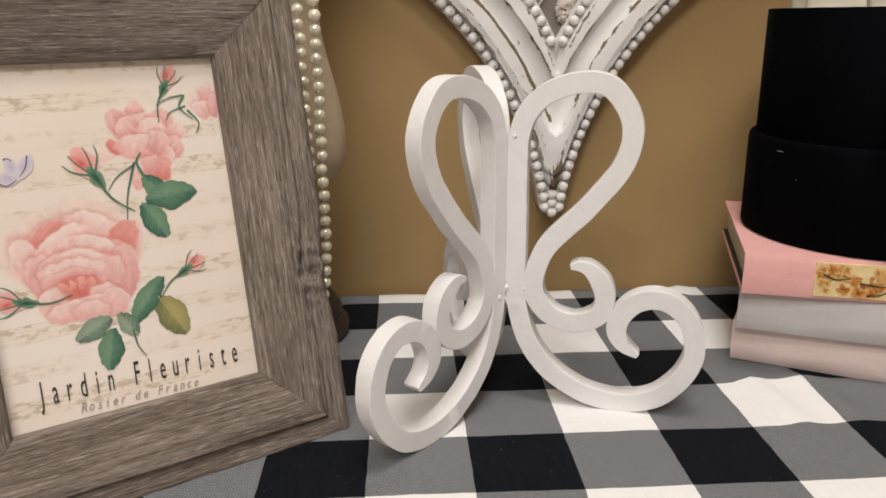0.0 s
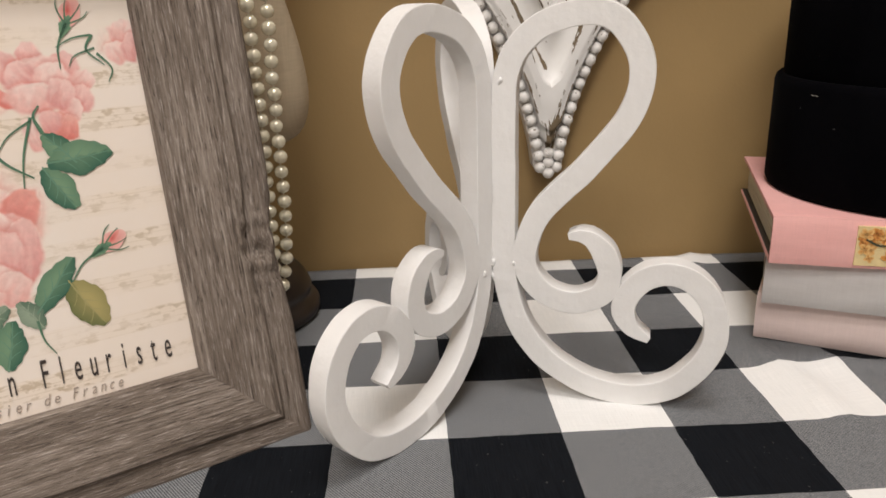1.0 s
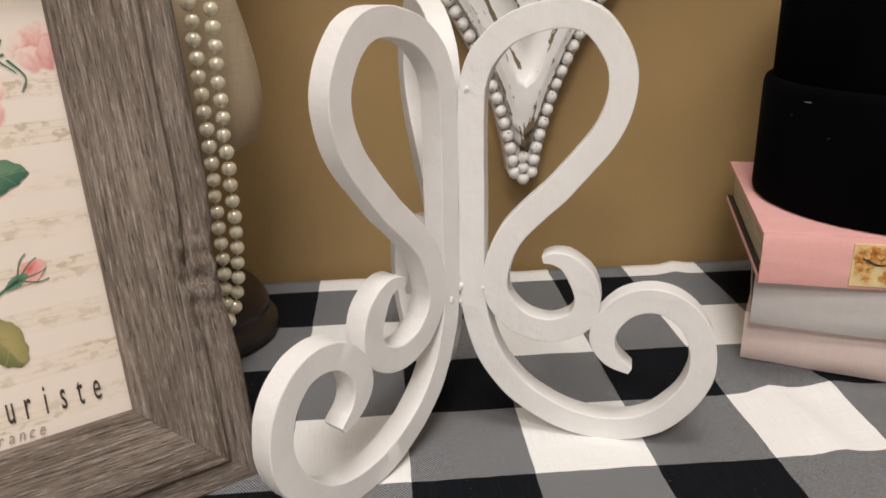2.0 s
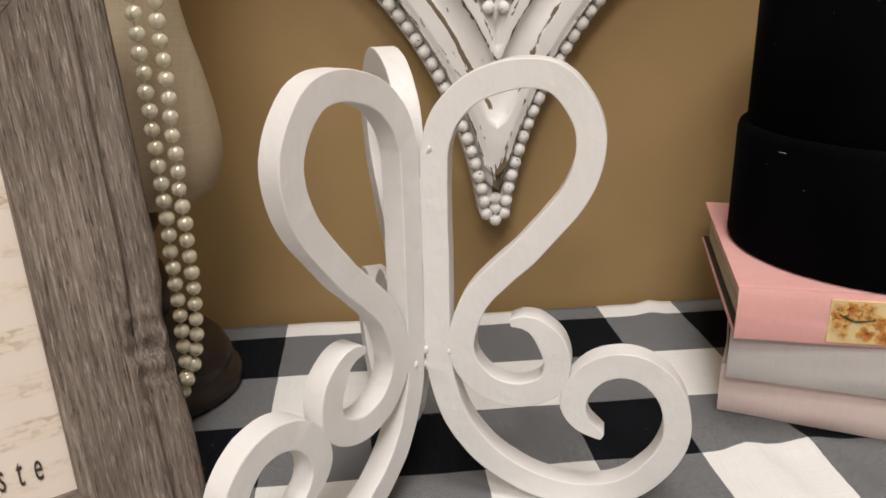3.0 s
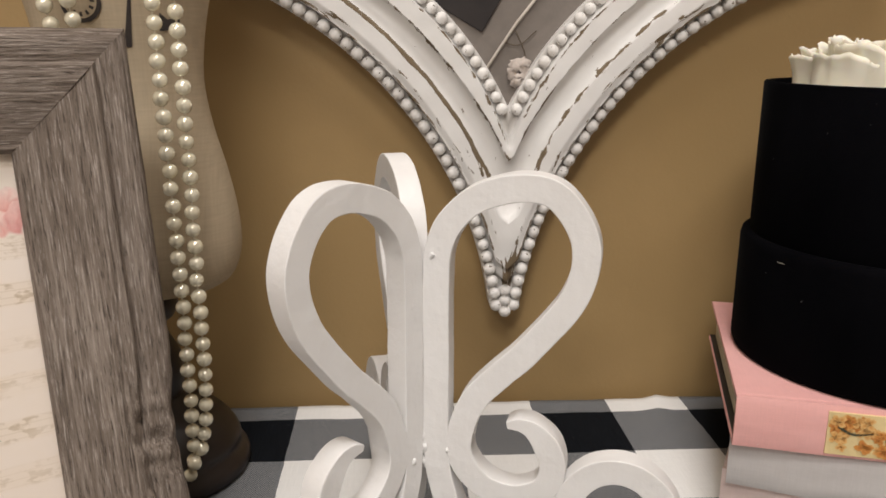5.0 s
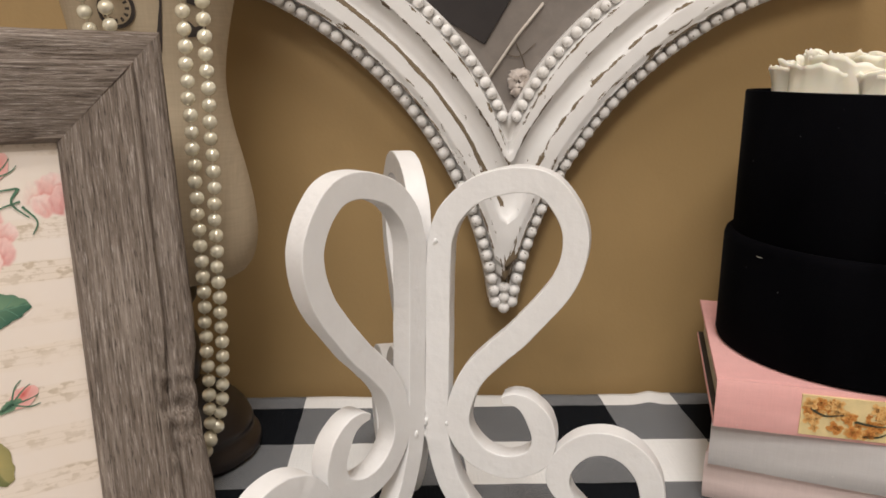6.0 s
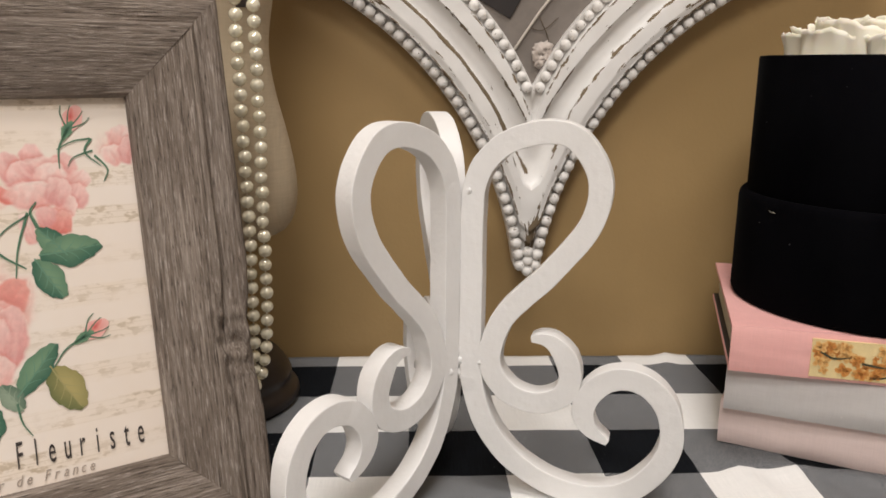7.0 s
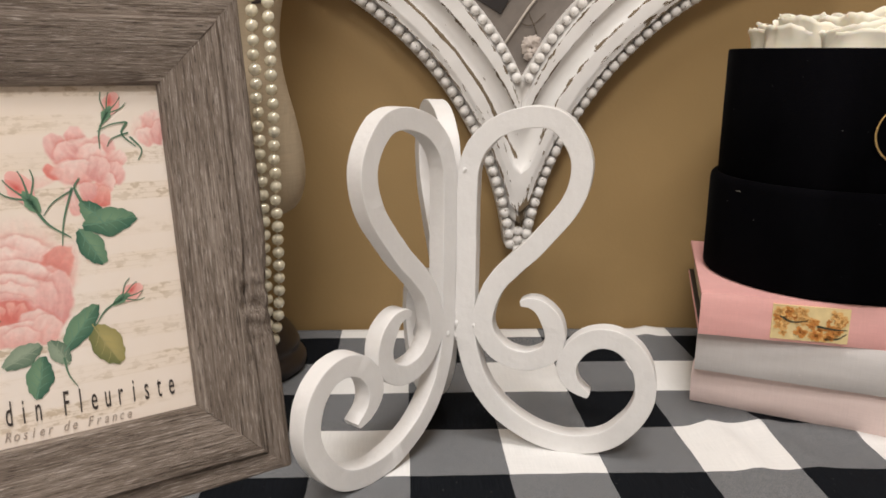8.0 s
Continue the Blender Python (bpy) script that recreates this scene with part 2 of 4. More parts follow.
MAT_PINK = book_cloth("pink_book_cloth", (0.81, 0.435, 0.415), (0.83, 0.51, 0.48))
MAT_PALE = book_cloth("pale_pink_book_cloth", (0.82, 0.67, 0.64), (0.83, 0.69, 0.66))
MAT_GREY = book_cloth("grey_book_cloth", (0.58, 0.56, 0.555), (0.62, 0.60, 0.59))
MAT_BOARD = plain("dark_board_lining", (0.055, 0.045, 0.035), 0.8, 200.0, 0.4)
MAT_PAGES = page_block()
MAT_BRASS = plain("polished_brass", (0.80, 0.58, 0.26), 0.28, 200.0, 0.1, metal=1.0, bump=0.02)
MAT_ROSE = ink("ivory_petal", (0.93, 0.855, 0.67), (0.94, 0.905, 0.785), 0.6, 0.2)
MAT_ROSE.node_tree.nodes["Principled BSDF"].inputs["Subsurface Weight"].default_value = 0.2
MAT_ROSE.node_tree.nodes["Principled BSDF"].inputs["Subsurface Radius"].default_value = (0.010, 0.008, 0.005)
MAT_PRINT = print_paper()
MAT_INK = plain("charcoal_ink", (0.045, 0.036, 0.033), 0.45, 300.0, 0.3)
MAT_INK_PALE = plain("pale_brown_ink", (0.40, 0.33, 0.28), 0.45, 300.0, 0.3)
MAT_STRING = plain("clear_cord", (0.65, 0.6, 0.48), 0.5)

# ---------------------------------------------------------------- building helpers


def mesh_object(name, bm, material, parent=None, smooth=True, label=""):
    me = bpy.data.meshes.new(name)
    bm.normal_update()
    bm.to_mesh(me)
    bm.free()
    for m in material if isinstance(material, list) else [material]:
        me.materials.append(m)
    if smooth:
        me.polygons.foreach_set("use_smooth", [True] * len(me.polygons))
    ob = new(name, me)
    if parent is not None:
        ob.parent = parent
    if label:
        ob["label"] = label
    return ob


def part(name, bm, material, parent, label="", smooth=True):
    return mesh_object(name, bm, material, parent, smooth, label)


def empty(name, m=None):
    ob = new(name)
    ob.empty_display_size = 0.02
    if m is not None:
        ob.matrix_world = m
    return ob


def box(x0, y0, z0, x1, y1, z1, bevel=0.0, segments=2):
    bm = bmesh.new()
    bmesh.ops.create_cube(bm, size=1.0)
    bmesh.ops.scale(bm, vec=(x1 - x0, y1 - y0, z1 - z0), verts=bm.verts)
    bmesh.ops.translate(bm, vec=((x0 + x1) / 2, (y0 + y1) / 2, (z0 + z1) / 2), verts=bm.verts)
    if bevel:
        bmesh.ops.bevel(bm, geom=list(bm.edges), offset=bevel, segments=segments, affect="EDGES", profile=0.6)
    return bm


def lathe(profile, steps=48, rx=1.0, ry=1.0):
    """A turned form from pairs of radius and height, closed at both ends."""
    bm = bmesh.new()
    rings = []
    for r, z in profile:
        rings.append([bm.verts.new((r * rx * math.cos(2 * math.pi * i / steps), r * ry * math.sin(2 * math.pi * i / steps), z)) for i in range(steps)])
    for a, b in zip(rings, rings[1:]):
        for i in range(steps):
            bm.faces.new((a[i], a[(i + 1) % steps], b[(i + 1) % steps], b[i]))
    bm.faces.new(rings[0][::-1])
    bm.faces.new(rings[-1])
    return bm


def glide(points, count):
    """Evenly spaced points on a smooth curve through the given ones."""
    p = [np.array(q, float) for q in points]
    p = [2 * p[0] - p[1]] + p + [2 * p[-1] - p[-2]]
    out = []
    for a, b, c, d in zip(p, p[1:], p[2:], p[3:]):
        for k in range(24):
            s = k / 24
            out.append(0.5 * (2 * b + (c - a) * s + (2 * a - 5 * b + 4 * c - d) * s * s + (3 * b - a - 3 * c + d) * s ** 3))
    out.append(p[-2])
    out = np.array(out)
    length = np.concatenate([[0], np.cumsum(np.linalg.norm(np.diff(out, axis=0), axis=1))])
    want = np.linspace(0, length[-1], count)
    return np.stack([np.interp(want, length, out[:, k]) for k in range(out.shape[1])], axis=1), length[-1]


def tube(points, radius, sides=8):
    bm = bmesh.new()
    rings = []
    up = Vector((0.13, 0.21, 0.97))
    for i, p in enumerate(points):
        t = (Vector(points[min(i + 1, len(points) - 1)]) - Vector(points[max(i - 1, 0)])).normalized()
        a = t.cross(up).normalized()
        b = t.cross(a)
        r = radius(i / (len(points) - 1)) if callable(radius) else radius
        rings.append([bm.verts.new(Vector(p) + (a * math.cos(2 * math.pi * k / sides) + b * math.sin(2 * math.pi * k / sides)) * r) for k in range(sides)])
    for a, b in zip(rings, rings[1:]):
        for k in range(sides):
            bm.faces.new((a[k], a[(k + 1) % sides], b[(k + 1) % sides], b[k]))
    bm.faces.new(rings[0][::-1])
    bm.faces.new(rings[-1])
    return bm


def ball(radius, sub=2):
    bm = bmesh.new()
    bmesh.ops.create_icosphere(bm, subdivisions=sub, radius=radius)
    return bm


# ---------------------------------------------------------------- room
WALL_Y = 0.230
FLOOR, CEIL = -0.75, 1.62
for name, bm, mat, label, cat in (
    ("wall_north", box(-2.0, WALL_Y, FLOOR, 2.0, WALL_Y + 0.12, CEIL), MAT_WALL, "tan painted wall behind the dressed table", "wall"),
    ("wall_south", box(-2.0, -3.12, FLOOR, 2.0, -3.0, CEIL), MAT_ROOM, "plain cream wall closing the room", "wall"),
    ("wall_west", box(-2.12, -3.0, FLOOR, -2.0, WALL_Y, CEIL), MAT_ROOM, "plain cream side wall of the room", "wall"),
    ("wall_east", box(2.0, -3.0, FLOOR, 2.12, WALL_Y, CEIL), MAT_ROOM, "plain cream side wall of the room", "wall"),
    ("floor", box(-2.12, -3.12, FLOOR - 0.1, 2.12, WALL_Y + 0.12, FLOOR), MAT_FLOOR, "brown wooden floor under the table", "floor"),
    ("ceiling", box(-2.12, -3.12, CEIL, 2.12, WALL_Y + 0.12, CEIL + 0.1), MAT_CEIL, "white painted ceiling with recessed lights", "ceiling"),
):
    tagged(mesh_object(name, bm, mat, smooth=False), label, cat, kind="structure")

for x, y, power in LAMPS:
    lamp = empty("ceiling_light", pose(x, y, 1.58))
    tagged(lamp, "round recessed ceiling light with a white trim ring", "ceiling light", "recessed ceiling lights")
    part("trim_ring", lathe([(0.285, 0.012), (0.305, 0.010), (0.310, 0.040), (0.285, 0.040)], 40), MAT_CEIL, lamp)

table = empty("table", pose(0, 0, 0))
tagged(table, "wooden table wholly covered by a checked cloth", "table")
part("tabletop", box(-0.62, -0.56, -0.036, 0.62, 0.205, -0.006, 0.003), MAT_TABLE, table, smooth=False)
for x in (-0.56, 0.56):
    for y in (-0.50, 0.15):
        part("leg", box(x - 0.03, y - 0.03, FLOOR, x + 0.03, y + 0.03, -0.036, 0.004), MAT_TABLE, table, smooth=False)

# ---------------------------------------------------------------- tablecloth


def cloth_height(x, y):
    """Folds and soft unevenness of the cloth over the table."""
    h = 0.0006 * noise.noise((x * 14, y * 14, 0.3)) + 0.0003 * noise.noise((x * 50, y * 50, 2.3))

    def fold(x0, y0, x1, y1, wide, high):
        ax, ay = x1 - x0, y1 - y0
        ll = math.hypot(ax, ay)
        s = ((x - x0) * ax + (y - y0) * ay) / ll
        d = ((x - x0) * -ay + (y - y0) * ax) / ll
        e = 1 / (1 + math.exp(-(s) / 0.010)) / (1 + math.exp((s - ll) / 0.010))
        return high * e * math.exp(-(d / wide) ** 2)

    h += fold(0.128, 0.000, 0.118, 0.062, 0.007, 0.0040)
    h += fold(0.158, 0.002, 0.150, 0.055, 0.009, 0.0034)
    h += fold(0.118, 0.055, 0.24, 0.030, 0.008, 0.0022)
    h += fold(0.10, 0.020, 0.04, 0.042, 0.010, 0.0012)
    h += fold(-0.20, -0.08, -0.02, -0.07, 0.012, 0.0010)
    h += fold(0.128, 0.19, 0.140, 0.24, 0.006, 0.0025)
    return h


def tablecloth():
    x0, x1, y0, y1, drop = -0.63, 0.63, -0.57, 0.2185, 0.22
    xs = [x0 - drop, x0 - drop / 2] + list(np.linspace(x0, x1, 253)) + [x1 + drop / 2, x1 + drop]
    ys = [y0 - drop, y0 - drop / 2] + list(np.linspace(y0, y1, 158)) + [y1 + 0.010, y1 + 0.03]
    bm = bmesh.new()
    lay = bm.verts.layers.float_vector.new("weave")
    grid = []
    for u in xs:
        row = []
        for v in ys:
            x, y, z = min(max(u, x0), x1), min(max(v, y0), y1), 0.0
            z -= max(abs(u - x), abs(v - y))
            z += cloth_height(x, y) if z == 0 else 0
            if v > y1:
                y += 0.003
            y2 = y + (0.0012 * noise.noise((u * 30, 0, 5.0)) if v >= y1 else 0)
            w = bm.verts.new((x, y2, z))
            w[lay] = (u, v, 0)
            row.append(w)
        grid.append(row)
    for a, b in zip(grid, grid[1:]):
        for j in range(len(ys) - 1):
            bm.faces.new((a[j], b[j], b[j + 1], a[j + 1]))
    ob = mesh_object("tablecloth", bm, MAT_CLOTH)
    solid = ob.modifiers.new("thickness", "SOLIDIFY")
    solid.thickness, solid.offset = 0.0012, -1
    tagged(ob, "black and white buffalo check cotton cloth with soft folds", "tablecloth")


tablecloth()

# ---------------------------------------------------------------- white scroll stand
STAND = (-0.0272, 0.0452)
ARM_TURN = (-17.4, -132.8, 101.6)
BAR_WIDE, BAR_THICK = 0.0105, 0.0098


def scroll_arm():
    """One bar: upper curl, loop, straight post, foot scroll; out from the axis along x."""
    run = [(0.0372, 0.0802), (0.0420, 0.0809), (0.0478, 0.0789), (0.0536, 0.0718), (0.0558, 0.0628), (0.0530, 0.0546), (0.0452, 0.0500), (0.0371, 0.0492),
           (0.0276, 0.0522), (0.0205, 0.0594), (0.0176, 0.0682), (0.0197, 0.0801), (0.0245, 0.0906), (0.0339, 0.1011), (0.0450, 0.1125),
           (0.0613, 0.1346), (0.0649, 0.1551), (0.0548, 0.1720), (0.0408, 0.1755), (0.0246, 0.1710), (0.0149, 0.1628), (0.0099, 0.1531),
           (0.0082, 0.1400), (0.0082, 0.1000), (0.0084, 0.0650), (0.0114, 0.0470), (0.0173, 0.0327), (0.0275, 0.0201), (0.0417, 0.0106),
           (0.0557, 0.0060), (0.0707, 0.0054), (0.0851, 0.0101), (0.0966, 0.0215), (0.1023, 0.0341), (0.1021, 0.0458), (0.0984, 0.0553),
           (0.0909, 0.0628), (0.0815, 0.0654), (0.0719, 0.0628), (0.0647, 0.0555), (0.0623, 0.0468), (0.0662, 0.0385), (0.0742, 0.0332)]
    pts, length = glide(run, 260)
    bm = bmesh.new()
    rings = []
    last = len(pts) - 1
    for i, (r, z) in enumerate(pts):
        t = pts[min(i + 1, last)] - pts[max(i - 1, 0)]
        t /= np.linalg.norm(t)
        m = np.array((-t[1], t[0]))
        s = i / last * length
        ends = min(s, length - s)
        wide = BAR_WIDE / 2 * (0.26 + 0.74 * min(1, ends / 0.019) ** 0.8)
        thick = BAR_THICK / 2
        ring = []
        for a, b in ((1, 0.945), (0.93, 1), (-0.93, 1), (-1, 0.945), (-1, -0.945), (-0.93, -1), (0.93, -1), (1, -0.945)):
            p = np.array((r, z)) + m * a * wide
            lump = 0.00017 * noise.noise((p[0] * 90, b * 2, p[1] * 90)) + 0.00006 * noise.noise((p[0] * 300, b * 5, p[1] * 300))
            q = p + m * a * lump
            ring.append(bm.verts.new((q[0], b * (thick + lump), q[1])))
        rings.append(ring)
    for a, b in zip(rings, rings[1:]):
        for k in range(8):
            bm.faces.new((a[k], b[k], b[(k + 1) % 8], a[(k + 1) % 8]))
    bm.faces.new(rings[0])
    bm.faces.new(rings[-1][::-1])
    bmesh.ops.recalc_face_normals(bm, faces=bm.faces)
    return bm


def weld(radius, seed):
    bm = ball(radius, 2)
    for v in bm.verts:
        v.co *= 0.72 * (1 + 0.8 * noise.noise(v.co * 620 + Vector((seed, 0, 0))))
        v.co.z *= 1.6
    return bm


def scroll_stand():
    stand = empty("scroll_stand", pose(STAND[0], STAND[1], 0))
    tagged(stand, "white painted iron stand of three curled scroll arms", "decorative stand")
    first = part("arm", scroll_arm(), MAT_IRON, stand)
    first.matrix_local = pose(0, 0, 0, 0, 0, ARM_TURN[0])
    for a in ARM_TURN[1:]:
        ob = new("arm", first.data)
        ob.parent = stand
        ob.matrix_local = pose(0, 0, 0, 0, 0, a)
    for ob in [o for o in stand.children]:
        ob.data.set_sharp_from_angle(angle=radians(30))
    rnd = random.Random(4)
    for k, turn in enumerate(ARM_TURN):
        for r, z, side, size in ((0.0128, 0.0690, -1, 0.0011), (0.0068, 0.1500, -1, 0.0014), (0.0090, 0.0640, 1, 0.0014), (0.0050, 0.1440, -1, 0.0009), (0.0590, 0.0545, 0, 0.0024), (0.0040, 0.0700, -0.6, 0.0022), (0.0040, 0.0610, -0.6, 0.0020)):
            w = part("weld", weld(size, k * 9 + z * 100), MAT_IRON, stand)
            w.matrix_local = pose(0, 0, 0, 0, 0, turn) @ pose(r, side * 0.0045 + rnd.uniform(-0.0006, 0.0006), z + rnd.uniform(-0.003, 0.003))

    for z, size in ((0.0665, 0.0024), (0.0715, 0.0020), (0.0600, 0.0019)):
        w = part("weld", weld(size, z * 900), MAT_IRON, stand)
        w.matrix_local = pose(0, 0, 0, 0, 0, (ARM_TURN[0] + ARM_TURN[1]) / 2) @ pose(0.0050, 0, z)


scroll_stand()

# ---------------------------------------------------------------- picture frame
FRAME_TURN, FRAME_LEAN = 31.46, 11.4
FRAME_AT = (-0.112, 0.008)
OPEN_W, OPEN_H = 0.110, 0.155


def frame_matrix():
    """Origin at the opening's lower right corner, x along the bottom, y up the leaning face, z out of the face."""
    w = Vector((math.cos(radians(FRAME_TURN)), math.sin(radians(FRAME_TURN)), 0))
    back = Vector((-w.y, w.x, 0))
    u = back * math.sin(radians(FRAME_LEAN)) + Vector((0, 0, math.cos(radians(FRAME_LEAN))))
    n = w.cross(u)
    o = Vector((*FRAME_AT, 0)) + w * -0.0372 + u * 0.0402 + n * -0.008
    m = Matrix((w, u, n)).transposed().to_4x4()
    m.translation = o
    return m


def rail_mesh(inner, seed, gnarl=None):
    """A mitred rail: its inner edge lies along x from 0 to inner, it widens towards +y."""
    prof = [(0.0, -0.0065), (0.0, -0.0010), (0.0012, 0.0006), (0.0045, 0.0016), (0.010, 0.0032), (0.016, 0.0050), (0.022, 0.0068), (0.0268, 0.0076),
            (0.0284, 0.0074), (0.0293, 0.0058), (0.0303, 0.0044), (0.0325, 0.0044), (0.0350, 0.0054), (0.0385, 0.0056), (0.0408, 0.0046), (0.0425, 0.0018), (0.0425, -0.0130)]
    bm = bmesh.new()
    rows = []
    count = 130
    for i in range(count + 1):
        f = i / count
        row = []
        for k, (y, z) in enumerate(prof):
            x = -y + f * (inner + 2 * y)
            d = 0.0007 * noise.noise((x * 18 + seed, y * 420, z * 300)) + 0.0004 * noise.noise((x * 70, y * 900 + seed, 4.0))
            yy = y
            if gnarl is not None and y > 0.026:
                g = math.exp(-((x - gnarl) / 0.022) ** 2)
                d -= g * (0.0020 + 0.0042 * noise.noise((x * 150, y * 260, seed)))
                yy -= g * 0.0022 * (1 + noise.noise((x * 130, y * 200, 3 + seed)))
            if k in (0, 1, 16):
                d = 0
            row.append(bm.verts.new((x, yy + (0.0003 * noise.noise((x * 60, seed, k)) if k > 13 else 0), z + d)))
        rows.append(row)
    for a, b in zip(rows, rows[1:]):
        for k in range(len(prof) - 1):
            bm.faces.new((a[k], b[k], b[k + 1], a[k + 1]))
        bm.faces.new((a[-1], b[-1], b[0], a[0]))
    bm.faces.new(rows[0])
    bm.faces.new(rows[-1][::-1])
    bmesh.ops.recalc_face_normals(bm, faces=bm.faces)
    return bm


def blob(bm, cx, cy, rx, ry, turn, z, wave=0.08, seed=0.0, point=0.0, slot=0, reverse=False, teeth=0.0):
    """A flat printed shape: tone runs from 0 in the middle to 1 at its rim."""
    lay = bm.verts.layers.float.get("tone") or bm.verts.layers.float.new("tone")
    steps, rings = 36, 5
    c, s = math.cos(turn), math.sin(turn)

    def at(f, k):
        a = 2 * math.pi * k / steps
        w = 1 + wave * noise.noise((math.cos(a) * 1.7 + seed, math.sin(a) * 1.7, seed * 0.7)) * 2
        w *= 1 + teeth * (k % 3 - 1) * 0.8
        w *= 1 - point * abs(math.sin(a)) ** 1.2 * abs(math.cos(a)) ** 0.6
        x, y = rx * f * w * math.cos(a), ry * f * w * math.sin(a)
        px, py = cx + c * x - s * y, cy + s * x + c * y
        return bm.verts.new((px, py, z))

    mid = bm.verts.new((cx, cy, z))
    mid[lay] = 1.0 if reverse else 0.0
    prev = None
    for r in range(1, rings + 1):
        ring = [at(r / rings, k) for k in range(steps)]
        for v in ring:
            v[lay] = 1 - r / rings if reverse else r / rings
        for k in range(steps):
            j = (k + 1) % steps
            f = bm.faces.new((mid, ring[k], ring[j])) if prev is None else bm.faces.new((prev[k], ring[k], ring[j], prev[j]))
            f.material_index = slot
        prev = ring


def stroke(bm, pts, width, z, slot=0):
    lay = bm.verts.layers.float.get("tone") or bm.verts.layers.float.new("tone")
    line, _ = glide(pts, 14)
    prev = None
    for i, p in enumerate(line):
        t = line[min(i + 1, 13)] - line[max(i - 1, 0)]
        t = t / (np.linalg.norm(t) + 1e-9)
        w = width * (1 - 0.6 * i / 13) / 2
        a, b = bm.verts.new((p[0] - t[1] * w, p[1] + t[0] * w, z)), bm.verts.new((p[0] + t[1] * w, p[1] - t[0] * w, z))
        a[lay], b[lay] = 0.3, 0.6
        if prev:
            bm.faces.new((prev[0], prev[1], b, a)).material_index = slot
        prev = (a, b)


PINKS = [((0.74, 0.36, 0.325), (0.85, 0.68, 0.63)), ((0.65, 0.26, 0.245), (0.82, 0.56, 0.52)), ((0.64, 0.16, 0.135), (0.79, 0.42, 0.365)), ((0.79, 0.51, 0.45), (0.82, 0.695, 0.62))]
BUDS = [ink("bud_pink_ink", (0.66, 0.225, 0.205), (0.81, 0.47, 0.43)), ink("bud_coral_ink", (0.58, 0.10, 0.09), (0.76, 0.34, 0.30))]
GREENS = [ink("deep_green_ink", (0.022, 0.095, 0.068), (0.17, 0.29, 0.18)), ink("sage_ink", (0.075, 0.14, 0.095), (0.29, 0.36, 0.27)),
          ink("olive_ink", (0.10, 0.13, 0.05), (0.40, 0.34, 0.14))]
VEINS = [ink("teal_vein_ink", (0.10, 0.22, 0.16), (0.16, 0.29, 0.20)), ink("sage_vein_ink", (0.24, 0.32, 0.24), (0.32, 0.38, 0.28)), ink("olive_vein_ink", (0.30, 0.28, 0.12), (0.38, 0.34, 0.16))]
LILAC = ink("lilac_ink", (0.50, 0.45, 0.56), (0.66, 0.60, 0.66))
LILAC_DARK = ink("brown_violet_ink", (0.12, 0.09, 0.10), (0.20, 0.16, 0.17))
LAYER = 0.000006


def soft_noise(x, y, seed):
    """Smooth value noise between -1 and 1 over arrays."""
    table = np.random.RandomState(int(seed) % 9973).rand(64, 64) * 2 - 1
    xi, yi = np.floor(x).astype(int), np.floor(y).astype(int)
    fx, fy = x - xi, y - yi
    fx, fy = fx * fx * (3 - 2 * fx), fy * fy * (3 - 2 * fy)
    a, b = table[xi % 64, yi % 64], table[(xi + 1) % 64, yi % 64]
    c, d = table[xi % 64, (yi + 1) % 64], table[(xi + 1) % 64, (yi + 1) % 64]
    return (a * (1 - fx) + b * fx) * (1 - fy) + (c * (1 - fx) + d * fx) * fy


def paint_rose(art, gx, gy, x0, y0, seed, petals):
    """Lays washes of ink petal by petal, back to front: x, y, half width, half height in millimetres, turn, ink, palest tone."""
    for k, (dx, dy, rx, ry, deg, slot, hi) in enumerate(petals):
        c, s = math.cos(radians(deg)), math.sin(radians(deg))
        px, py = (gx - x0) * 1000 - dx, (gy - y0) * 1000 - dy
        px, py = px + 0.7 * soft_noise(gx * 420 + k, gy * 420, seed + k), py + 0.7 * soft_noise(gx * 420, gy * 420 + k, seed + k + 50)
        u, v = (c * px + s * py) / rx, (-s * px + c * py) / ry
        a = np.arctan2(v, u)
        edge = 1 + 0.13 * soft_noise(np.cos(a) * 1.5 + 9, np.sin(a) * 1.5 + 9, seed + k * 3) + 0.025 * soft_noise(a * 3 + 12, 0 * a, seed + k * 5)
        r = np.hypot(u, v) / edge
        lip = np.clip(v / np.maximum(np.hypot(u, v), 1e-6), 0, 1)
        wide = 0.42 if slot == 3 else 0.30 - 0.17 * lip
        cover = np.clip((1 - r) / wide, 0, 1)
        cover = cover * cover * (3 - 2 * cover) * (0.92 if slot == 3 else 1.0)
        # deeper wash just behind the lip
        halo = np.exp(-(np.clip(r - 0.98, 0, 9) / 0.16) ** 2) * (r > 0.98) * lip * art[..., 3] * (0.12 if slot == 3 else 0.55)
        art[..., :3] += (np.array((0.66, 0.24, 0.21)) - art[..., :3]) * halo[..., None]
        tone = 0.56 + 0.52 * v + 0.20 * soft_noise(u * 4.5 + 20, v * 0.9 + 20, seed + k) + 0.12 * soft_noise(u * 11 + 20, v * 2.0 + 20, seed + k + 7)
        tone += 0.22 * lip * np.exp(-((r - 0.90) / 0.09) ** 2)
        tone = np.clip(tone, 0, 1) * hi
        col = np.array(PINKS[slot][0]) + (np.array(PINKS[slot][1]) - np.array(PINKS[slot][0])) * tone[..., None]
        art[..., :3] += (col - art[..., :3]) * cover[..., None]
        art[..., 3] = art[..., 3] + (1 - art[..., 3]) * cover


